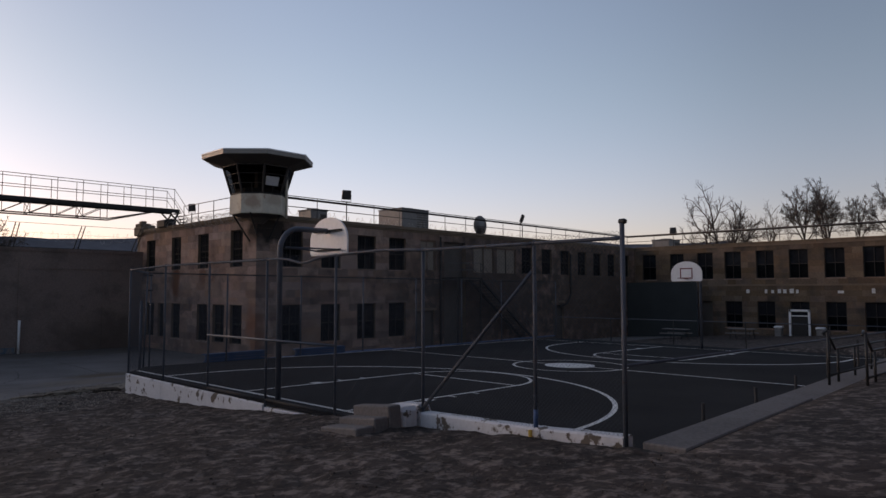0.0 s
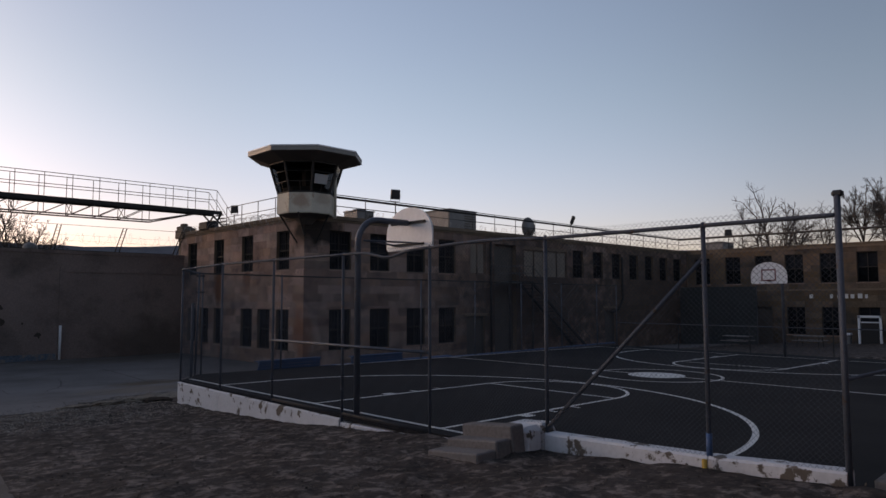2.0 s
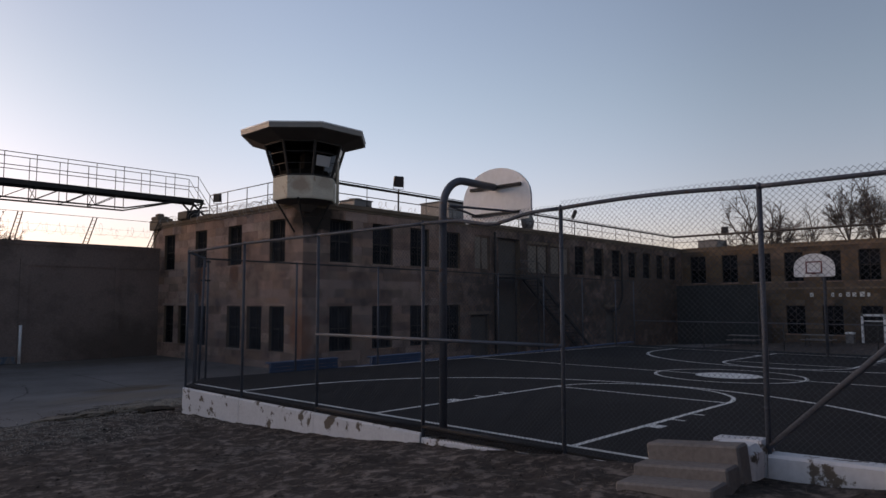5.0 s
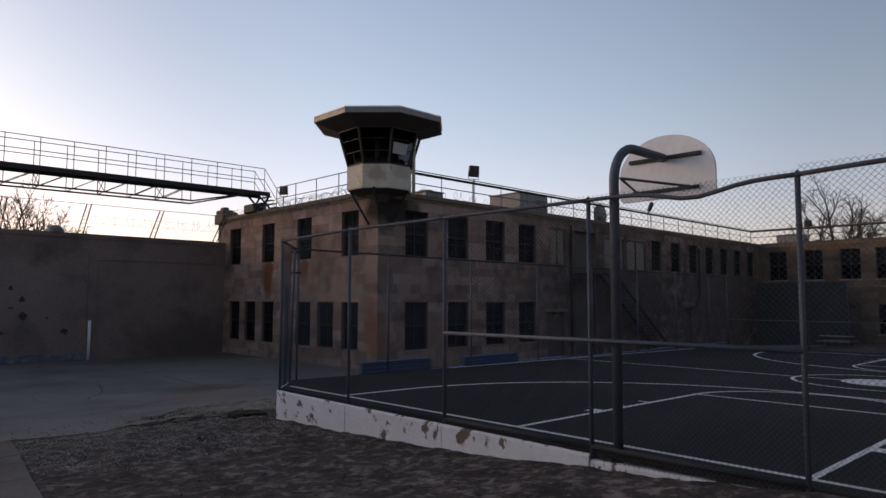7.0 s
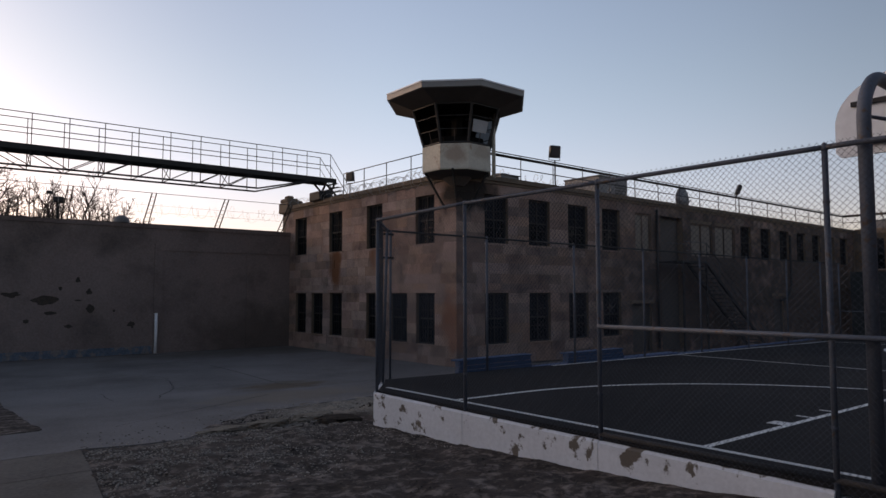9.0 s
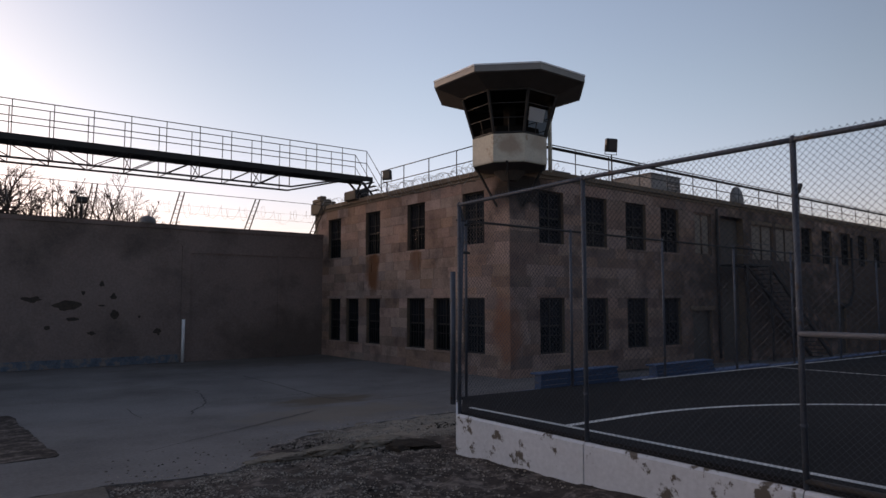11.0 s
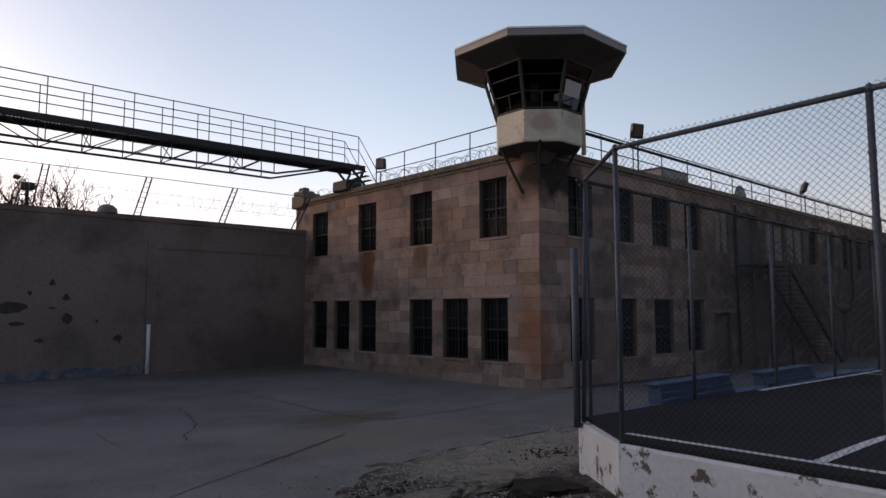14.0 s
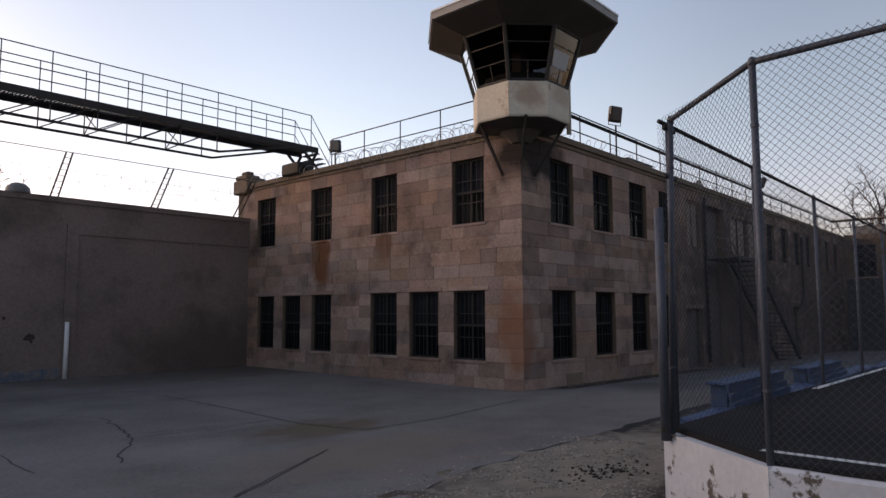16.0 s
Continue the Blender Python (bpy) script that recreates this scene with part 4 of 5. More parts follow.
whole("razor_wire", coil(Mesh(), [(XW - 0.02, 43.2, 6.2), (XW - 0.02, 31.0, 6.22)], 0.3, 0.42, r=0.009, seed=2), M_RAZOR, "tangled coil of razor wire along the stone parapet", "razor wire")
whole("razor_wire", coil(Mesh(), [(XW - 0.2, 37.5, 6.12), (XW - 0.3, 30.9, 6.0)], 0.36, 0.3, r=0.009, seed=6), M_RAZOR, "second tangled coil of razor wire hanging over the parapet", "razor wire")
whole("razor_wire", coil(Mesh(), [(19.6, YS + 0.05, 6.28), (56.5, YS + 0.05, 6.28)], 0.22, 0.5, r=0.008, seed=3), M_RAZOR, "tangled coil of razor wire along the long parapet", "razor wire")


def railing(name, pts, tops, spacing, label, thick=0.022):
    """Posts with a top and a middle rail along a line."""
    ob = thing(name, pts[0], label, "railing")
    for p, q in zip(pts, pts[1:]):
        p, q = Vector(p), Vector(q)
        for t, r in tops:
            heavy = r > 0.03
            part("conduit" if heavy else "rail", Mesh().tube([p + Vector((0, 0, t)), q + Vector((0, 0, t))], r, 8), M_DARKSTEEL if heavy else M_RAIL, ob, "thick black conduit" if heavy else "", smooth=True)
        n = max(1, round((q - p).length / spacing))
        for i in range(n + 1):
            b = p.lerp(q, i / n)
            part("post", Mesh().tube([b, b + Vector((0, 0, max(t for t, _ in tops)))], thick, 6), M_RAIL, ob, smooth=True)
    return ob


R0 = ROOF - 0.1
railing("roof_railing", [(XW + 0.35, 38.6, R0), (XW + 0.35, 31.4, R0)], ((1.28, 0.022), (0.72, 0.02)), 1.75, "thin grey pipe railing along the flat roof")
railing("roof_railing", [(20.2, YS + 0.4, R0), (56.9, YS + 0.4, R0)], ((1.29, 0.022), (1.17, 0.06), (0.72, 0.022)), 2.0, "thin pipe railing with a heavy top conduit along the roof")
railing("roof_railing", [(56.9, YS + 0.4, R0), (XE + 0.5, -14, R0)], ((1.24, 0.025), (1.16, 0.07), (0.68, 0.025)), 2.6, "thin pipe railing along the far wing's roof")


def hvac(x0, x1, y0, y1, z0, z1, label):
    ob = thing("hvac_unit", (x0, y0, z0), label, "air conditioner")
    part("housing", Mesh().bevelled(x0, x1, y0, y1, z0 + 0.12, z1, 0.03), M_HVAC, ob)
    part("curb", Mesh().box(x0 + 0.1, x1 - 0.1, y0 + 0.1, y1 - 0.1, z0 - 0.02, z0 + 0.12), M_DARKSTEEL, ob)
    n = 8
    for i in range(n):
        z = z0 + 0.3 + (z1 - z0 - 0.5) * i / n
        part("louvre", Mesh().box(x0 + (x1 - x0) * 0.55, x1 - 0.1, y0 - 0.03, y0 + 0.01, z, z + 0.05), M_SOFFIT, ob)
    part("lid", Mesh().bevelled(x0 - 0.05, x1 + 0.05, y0 - 0.05, y1 + 0.05, z1, z1 + 0.06, 0.02), M_HVAC, ob)
    fan = Mesh().tube([((x0 + x1) / 2, (y0 + y1) / 2, z1 + 0.05), ((x0 + x1) / 2, (y0 + y1) / 2, z1 + 0.16)], min(x1 - x0, y1 - y0) * 0.3, 20)
    part("fan_ring", fan, M_DARKSTEEL, ob)


hvac(31.1, 33.65, 33.0, 35.4, R0, 7.8, "large weathered grey rooftop air-conditioning unit")
hvac(23.75, 24.95, 33.0, 34.3, R0, 7.05, "small grey rooftop air-conditioning unit")
hvac(60.2, 62.6, 27.8, 29.5, R0, 7.0, "low grey rooftop unit on the far wing")
dish = thing("satellite_dish", (39.0, 33, R0), "round grey satellite dish on the roof", "satellite dish")
rings = [[(38.9 + 0.75 * q * math.cos(a), 33 - 0.25 * q * q, 7.15 + 0.75 * q * math.sin(a)) for a in np.linspace(0, 6.2832, 28, False)] for q in (1.0, 0.75, 0.5, 0.25, 0.04)]
part("reflector", Mesh().rings(rings).rings([[(x, y + 0.02, z) for x, y, z in r] for r in rings]), M_HVAC, dish, smooth=True)
part("mast", Mesh().tube([(38.9, 33.1, R0 - 0.02), (38.9, 33.1, 7.2), (38.9, 32.8, 7.15)], 0.05, 8), M_DARKSTEEL, dish)
part("feed_arm", Mesh().tube([(38.9, 32.75, 6.5), (38.9, 32.2, 7.1)], 0.02, 6), M_DARKSTEEL, dish)


def floodlight(x, y, z, yaw, tilt, s=1.0, label="black square floodlight on a pole at the roof edge"):
    ob = thing("floodlight", (x, y, R0), label, "floodlight", "roof floodlights")
    m = pose(x, y, z, tilt, 0, yaw)
    part("housing", Mesh().bevelled(-0.27 * s, 0.27 * s, -0.1 * s, 0.14 * s, -0.29 * s, 0.29 * s, 0.05 * s, m), M_BLACK, ob)
    part("lens", Mesh().bevelled(-0.21 * s, 0.21 * s, -0.115 * s, -0.095 * s, -0.23 * s, 0.23 * s, 0.01, m), M_LENS, ob)
    part("bracket", Mesh().tube([(x, y, R0 - 0.02), (x, y, z - 0.42 * s)], 0.03, 8).tube([m @ Vector((-0.29 * s, 0, 0)), m @ Vector((-0.29 * s, 0, -0.4 * s)), m @ Vector((0.29 * s, 0, -0.4 * s)), m @ Vector((0.29 * s, 0, 0))], 0.018, 6), M_DARKSTEEL, ob)


floodlight(23.95, 29.9, 7.64, -20, 10, 0.92)
floodlight(40.6, 30.1, 7.6, 35, 20)
floodlight(57.6, 26.2, 7.55, -75, 5)
floodlight(19.62, 39.6, 7.38, -60, 5, 0.8, "black floodlight at the end of the catwalk")

# ---- steel catwalk from the wall to the roof ----
bridge = thing("steel_catwalk", (18.6, 40.3, 7.2), "long dark steel truss catwalk with pipe handrails high above the yard", "catwalk")


def along(x):
    """The catwalk's middle line."""
    return 40.34 + (18.6 - x) * 0.033


BAY, DK, BOT, HALF = 1.272, 7.2, 6.38, 0.52
STANDS = [18.62 - BAY * k for k in range(36)]
BL, BR = STANDS[-1], 18.95
for s in (-HALF, HALF):
    kink = 14.9 if s < 0 else 15.2
    part("deck_beam", Mesh().box(BL, BR, -0.035, 0.035, DK - 0.2, DK + 0.02, pose(0, along(0) + s, 0, 0, 0, math.degrees(math.atan(-0.033)))), M_DARKSTEEL, bridge)
    part("bottom_chord", Mesh().tube([(BL, along(BL) + s, BOT), (kink, along(kink) + s, BOT), (17.7, along(17.7) + s, DK - 0.17)], 0.05, 4), M_DARKSTEEL, bridge)
    for i, x in enumerate(STANDS):
        y = along(x) + s
        part("handrail_post", Mesh().tube([(x, y, DK - 0.02), (x, y, DK + 1.22)], 0.017, 5), M_DARKSTEEL, bridge)
        if x < kink:
            part("truss_upright", Mesh().tube([(x, y, BOT), (x, y, DK - 0.1)], 0.022, 4), M_DARKSTEEL, bridge)
        if x < kink + 0.2 and i + 1 < len(STANDS):
            x2, up = STANDS[i + 1], x > 7.5
            part("truss_diagonal", Mesh().tube([(x2, along(x2) + s, BOT if up else DK - 0.12), (x, y, DK - 0.12 if up else BOT)], 0.026, 4), M_DARKSTEEL, bridge)
    for h in (0.64, 1.22):
        part("handrail", Mesh().tube([(BL, along(BL) + s, DK + h), (18.62, along(18.62) + s, DK + h), (19.55, along(19.55) + s, R0 + h - 0.1)], 0.019, 5), M_DARKSTEEL, bridge)
g = Mesh()
x = BR
while x > BL:
    g.box(x - 0.012, x + 0.012, along(x) - HALF + 0.04, along(x) + HALF - 0.04, DK - 0.05, DK)
    x -= 0.1
for k in range(9):
    off = -0.44 + 0.11 * k
    g.tube([(BL, along(BL) + off, DK - 0.02), (BR, along(BR) + off, DK - 0.02)], 0.012, 4)
tagged(part("deck_grating", g, M_DARKSTEEL, bridge, "open steel floor grating"), kind="stuff")
for i, x in enumerate(STANDS):
    if x < 14.5 and i % 2 == 0:
        for q in (-1, 1):
            part("cross_brace", Mesh().tube([(x, along(x) - q * HALF, BOT), (x, along(x) + q * HALF, DK - 0.15)], 0.018, 4), M_DARKSTEEL, bridge)
for i in range(6):
    xx = 19.0 + 0.14 * i
    part("step", Mesh().box(xx - 0.1, xx + 0.1, along(xx) - 0.45, along(xx) + 0.45, DK - 0.2 - 0.17 * i, DK - 0.17 - 0.17 * i), M_DARKSTEEL, bridge)
part("bearing", Mesh().bevelled(18.0, 18.75, along(18.4) - 0.6, along(18.4) + 0.5, R0 + 0.1, 6.55, 0.05), M_DARKSTEEL, bridge, "blocky steel bearing on the parapet")
part("bearing", Mesh().tube([(18.4, along(18.4) - 0.75, 6.42), (18.4, along(18.4) + 0.6, 6.42)], 0.2, 12), M_DARKSTEEL, bridge, "round steel roller on the parapet")
for s in (-0.5, 0.5):
    part("strut", Mesh().tube([(18.3, along(18.3) + s, DK - 0.18), (19.3, along(19.3) + s, R0 + 0.05)], 0.06, 4), M_DARKSTEEL, bridge)
    part("strut", Mesh().tube([(18.9, along(18.9) + s, DK - 0.18), (18.4, along(18.4) + s, R0 + 0.1)], 0.06, 4), M_DARKSTEEL, bridge)

# ---- the yard wall ----
YN, NTOP = 43.4, 4.75
m = Mesh().box(-34, XW, YN, YN + 0.45, -1.6, NTOP - 0.18).box(-34, XW, YN - 0.05, YN + 0.5, NTOP - 0.18, NTOP)
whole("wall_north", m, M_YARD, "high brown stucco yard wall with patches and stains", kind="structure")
m = Mesh().box(11.42, 11.8, YN - 0.05, YN + 0.01, -1.3, 3.86).box(11.42, XW - 0.02, YN - 0.04, YN + 0.01, 3.55, 3.86).box(15.9, 16.2, YN - 0.035, YN + 0.01, -1.3, 3.55)
whole("trim", m, M_YARD, "shallow stucco pilasters and band on the yard wall", kind="structure")
m = Mesh().box(-34, -33.5, -9, YN, -2, NTOP)
whole("wall_west", m, M_YARD, "high brown stucco yard wall", kind="structure")
# Unseen tall wall added behind the camera to cut the sky light.
whole("shade_wall_south", Mesh().box(-34, 66, -9, -8.4, -2, 11), M_YARD, "unseen tall plain brown stucco wall added to block sky light", kind="structure")
whole("wall_pipe", Mesh().tube([(11.52, YN - 0.12, -1.25), (11.52, YN - 0.12, 0.64)], 0.07, 10), M_WHITE, "short white pipe standing against the yard wall", "pipe", smooth=True)
whole("blue_skirting", Mesh().box(-10, 11.4, YN - 0.02, YN + 0.01, -1.2, -0.86), M_BLUEWASH, "band of worn blue paint at the wall's foot", kind="structure")
rng = random.Random(11)
for x, z, w, h in ((7.05, 1.27, 0.75, 0.3), (8.26, 2.14, 0.16, 0.18), (7.6, 1.75, 0.12, 0.14), (8.72, 1.62, 0.2, 0.2), (8.78, 0.9, 0.3, 0.32), (7.93, 0.14, 0.26, 0.12), (10.48, 0.16, 0.26, 0.26), (9.74, 0.78, 0.1, 0.1), (7.25, 0.72, 0.35, 0.12), (5.8, 1.5, 0.5, 0.2), (6.4, 0.4, 0.2, 0.16), (8.3, 1.25, 0.25, 0.06)):
    pts, w, h = [], w * 0.78, h * 0.78
    for k in range(18):
        a = 2 * math.pi * k / 18
        q = 0.75 + 0.45 * noise.noise((math.cos(a) * 1.5 + x, math.sin(a) * 1.5, z))
        pts.append((x + w * q * math.cos(a), YN - 0.006, z + h * q * math.sin(a)))
    back_ring = [(x + (p[0] - x) * 0.8, YN - 0.003, z + (p[2] - z) * 0.8) for p in pts]
    whole("wall_scar", Mesh().rings([pts, back_ring]), M_HOLE, "dark broken patch in the stucco yard wall", kind="structure")
wf = thing("wall_top_fence", (5, YN, NTOP), "slanting steel brackets with strung wire along the wall top", "fence")
xs = [17.75 - 3.36 * k for k in range(14)]
for x in xs:
    for s in (-0.12, 0.12):
        part("bracket", Mesh().tube([(x + s, YN + 0.2, NTOP - 0.02), (x + s * 0.8, YN - 1.05, NTOP + 1.3)], 0.028, 4), M_DARKSTEEL, wf)
    for k in range(7):
        t = 0.1 + 0.13 * k
        part("rung", Mesh().tube([(x - 0.11, YN + 0.2 - 1.25 * t, NTOP + 1.32 * t), (x + 0.11, YN + 0.2 - 1.25 * t, NTOP + 1.32 * t)], 0.012, 4), M_DARKSTEEL, wf)
for t, r in ((1.0, 0.016), (0.02, 0.02), (0.62, 0.005), (0.4, 0.005)):
    part("wire", Mesh().tube([(xs[0], YN + 0.2 - 1.25 * t, NTOP + 1.32 * t), (xs[-1], YN + 0.2 - 1.25 * t, NTOP + 1.32 * t)], r, 4), M_DARKSTEEL, wf)
whole("razor_wire", coil(Mesh(), [(17.6, YN - 0.4, NTOP + 0.7), (-20, YN - 0.4, NTOP + 0.7)], 0.36, 0.42, r=0.005, seed=8), M_RAZOR, "loose coil of razor wire behind the wall-top wires", "razor wire")
dm = Mesh().rings([[(10.0 + q * math.cos(a), YN + 0.25 + q * math.sin(a), NTOP + h) for a in np.linspace(0, 6.2832, 20, False)] for q, h in ((0.36, -0.01), (0.36, 0.06), (0.33, 0.2), (0.2, 0.32), (0.04, 0.36))])
whole("roof_vent", dm, M_HVAC, "grey metal dome vent on top of the yard wall", "vent", smooth=True)
lp = thing("lamp_post", (8.0, 47, -1.3), "dark lamp post with a boxy head behind the wall", "lamp post")
part("pole", Mesh().tube([(8.0, 47, -1.3), (8.0, 47, 5.9)], 0.07, 8), M_DARKSTEEL, lp)
part("head", Mesh().bevelled(7.75, 8.25, 46.8, 47.2, 5.85, 6.15, 0.05).bevelled(7.5, 7.75, 46.9, 47.1, 6.25, 6.4, 0.03), M_BLACK, lp)

# ---- basketball hoops ----
def hoop(px, bx, face, bottom, name_label):
    ob = thing("basketball_hoop", (px, YC + 0.15, court_z(px, YC)), name_label, "basketball hoop", "hoops of the court")
    y = YC + 0.15
    top = bottom + 0.57
    line = [(px, y, court_z(px, y) - 0.02), (px, y, top - 0.5)] + [(px + face * 0.5 * (1 - math.cos(a)), y, top - 0.5 + 0.5 * math.sin(a)) for a in np.linspace(0.15, math.pi / 2, 9)] + [(bx - face * 0.06, y, top)]
    part("gooseneck_post", Mesh().tube(line, 0.062, 14), M_STEEL, ob, "blue-grey bent steel post", smooth=True)
    w, h = 0.72, 0.9
    pts = [(-w + 0.05, 0), (w - 0.05, 0), (w, 0.06), (w, 0.36)] + [(w * math.cos(a), 0.36 + (h - 0.36) * math.sin(a)) for a in np.linspace(0.1, math.pi - 0.1, 17)] + [(-w, 0.36), (-w, 0.06)]
    rim = [[(bx + o, y + u * q, bottom + 0.45 + (v - 0.45) * q) for u, v in pts] for o, q in ((-0.02, 0.98), (-0.02, 1.0), (0.02, 1.0), (0.02, 0.98))]
    board = part("backboard", Mesh().rings(rim), M_WHITE, ob, "white fan-shaped backboard")
    f = bx + face * 0.024
    tgt = Mesh()
    for a, b, c, d in ((-0.29, 0.29, 0.55, 0.6), (-0.29, -0.24, 0.12, 0.55), (0.24, 0.29, 0.12, 0.55), (-0.24, 0.24, 0.12, 0.17)):
        tgt.box(min(f, f + face * 0.004), max(f, f + face * 0.004), y + a, y + b, bottom + c, bottom + d)
    part("target_square", tgt, M_RED, board, "red painted target square")
    rc = bx + face * 0.38
    ring = [(rc + 0.23 * math.cos(a), y + 0.23 * math.sin(a), bottom + 0.14) for a in np.linspace(0, 2 * math.pi, 25)]
    part("rim", Mesh().tube(ring, 0.011, 6, caps=False).box(min(bx, rc - face * 0.23), max(bx, rc - face * 0.23), y - 0.06, y + 0.06, bottom + 0.1, bottom + 0.15), M_RED, ob, "red steel rim")
    b0 = bx - face * 0.03
    part("brace_bar", Mesh().box(min(b0, b0 - face * 0.03), max(b0, b0 - face * 0.03), y - 0.54, y + 0.54, top - 0.02, top + 0.03), M_DARKSTEEL, ob, "dark steel bar across the board's back")
    for k in (-0.42, 0.42):
        part("stay", Mesh().tube([(b0, y + k, bottom + 0.12), (px + face * 0.15, y, bottom + 0.14)], 0.018, 6), M_STEEL, ob)
    part("bottom_bar", Mesh().box(min(b0, b0 - face * 0.03), max(b0, b0 - face * 0.03), y - 0.5, y + 0.5, bottom + 0.1, bottom + 0.14), M_DARKSTEEL, ob)


hoop(8.82, BX0, 1, 3.09, "white fan backboard on a blue-grey gooseneck post, seen from behind")
hoop(31.6, BX1, -1, 2.66, "white fan backboard with red target on a gooseneck post")

# ---- benches, steps, slabs, rails ----
def bench(x0, x1, top):
    ob = thing("bench", (x0, 22.3, -0.25), "faded dark blue painted wooden box bench at the court edge", "bench", "blue benches")
    h = (top + 0.25 - 0.04) / 3
    for k in range(3):
        lean = 0.05 * k
        part("front_plank", Mesh().bevelled(x0 + lean * 1.2, x1 + lean * 0.6, 22.2 + lean, 22.235 + lean, -0.25 + h * k, -0.25 + h * (k + 1) - 0.002, 0.003), M_BENCH, ob)
    for k in range(2):
        part("seat_plank", Mesh().bevelled(x0 + 0.1, x1 + 0.1, 22.29 + 0.15 * k, 22.435 + 0.15 * k, top - 0.038, top, 0.008), M_BENCH, ob)
    for x in (x0 + 0.25, (x0 + x1) / 2, x1 - 0.1):
        part("support", Mesh().box(x - 0.04, x + 0.04, 22.36, 22.56, -0.26, top - 0.038), M_BENCH, ob)


bench(11.72, 14.1, 0.06)
bench(15.45, 17.85, 0.0)
steps = thing("concrete_steps", (8.1, 9.4, -0.2), "three grey concrete block steps up to the court gate", "steps")
for x0, x1, top in ((7.95, 8.22, 0.315), (7.645, 7.945, 0.155), (7.27, 7.64, 0.05)):
    part("step", Mesh().bevelled(x0, x1, -0.47, 0.47, -0.55, 0, 0.02, pose(0, 8.97, top, -5.6, 0, 0)), M_CONC, steps)
part("kerb_end", Mesh().bevelled(8.225, 8.615, 8.46, 8.98, -0.3, 0.3, 0.07), M_KERB, kerb, "rounded white kerb end behind the steps")
whole("concrete_slab", Mesh().bevelled(8.75, 14.2, 3.85, 4.45, -0.1, 0.27, 0.02, pose(0, 0, 0, 0, 0, 0)), M_CONC, "long pale concrete edging slab at the court's near side", "slab")
whole("concrete_slab", Mesh().bevelled(14.1, 26, 2.2, 4.5, -0.1, 0.24, 0.02), M_CONC, "pale concrete landing slab beside the court", "slab")
rl = thing("handrail", (17.6, 3.8, 0.24), "bent black pipe handrails on the concrete landing", "handrail")
for dy in (0.0, -0.7):
    y = 4.2 + dy
    part("rail", Mesh().tube([(16.0, y - 0.1, 1.35), (16.6, y, 1.4), (17.3, y, 0.95), (21, y - 0.3, 0.95)], 0.028, 8), M_BLACK, rl, smooth=True)
    part("lower_rail", Mesh().tube([(16.7, y, 0.42), (21, y - 0.3, 0.42)], 0.024, 8), M_BLACK, rl, smooth=True)
    for x in (16.55, 17.3, 18.8, 20.5):
        part("post", Mesh().tube([(x, y - 0.05, 0.2), (x, y - 0.05, 1.38 if x < 17 else 0.95)], 0.028, 8), M_BLACK, rl, smooth=True)
def rock(x, y, sx, sy, sz, seed, label, material, name="concrete_lump"):
    bm = bmesh.new()
    bmesh.ops.create_icosphere(bm, subdivisions=4, radius=1)
    for v in bm.verts:
        at = v.co + Vector((seed, 0, 0))
        c = v.co * (1 + 0.35 * noise.noise(at * 1.3) + 0.2 * noise.noise(at * 3.3) + 0.12 * noise.noise(at * 8))
        c.z = min(c.z, 0.6 + 0.1 * noise.noise(c * 2))
        v.co = (x + c.x * sx, y + c.y * sy, ground_z(x, y) + c.z * sz)
    me = bpy.data.meshes.new(name)
    bm.to_mesh(me)
    bm.free()
    me.materials.append(material)
    tagged(new(name, me), label, name.replace("_", " "))


M_LUMP = mat("earthy_concrete_lump", (0.2, 0.165, 0.13), 0.95, var=0.35, size=3, fine=18, bump=0.8, second=(0.09, 0.07, 0.055), cover=0.55, spots=3, spec=0.1)
rock(8.12, 22.3, 0.45, 0.24, 0.2, 3, "broken lump of old concrete half sunk in the dirt", M_LUMP)
rock(7.38, 22.36, 0.42, 0.2, 0.15, 5, "broken lump of old concrete half sunk in the dirt", M_LUMP)
rock(6.55, 22.42, 0.5, 0.2, 0.1, 8, "flat lump of old concrete half sunk in the dirt", M_LUMP)
rock(8.4, 21.72, 0.34, 0.42, 0.15, 11, "dark mound of soil heaped against the white kerb", M_CLOD, "soil_mound")

# Thin dark strip laid over the paving along the stone front.
whole("foot_strip", sheet(Mesh(), steps_of([(19.4, 40), (30, 1)]), steps_of([(29.0, 6), (29.86, 1)]), lambda x, y: pave_z(x, y) + 0.012 + 0.02 * noise.noise((x * 4, y * 4, 2)) - 0.05 * (y < 29.05)), M_DIRT, "dark rough strip along the foot of the stone wall", kind="structure")

def patch_edge(y):
    return 4.2 + 0.1 * noise.noise((0, y * 1.3, 3)) + 0.05 * noise.noise((0, y * 5, 8))


patch = Mesh()
strip(patch, lambda s: (-16, 25.3 + 6.6 * s), lambda s: (patch_edge(25.3 + 6.6 * s), 25.3 + 6.6 * s), lambda x, y: pave_z(x, y) + 0.012 + 0.02 * max(0, noise.noise((x * 2, y * 2, 1))), 40, 0.05, c=60)
whole("soil_patch", patch, M_DIRT, "bare dirt patch left in the concrete yard", kind="structure")

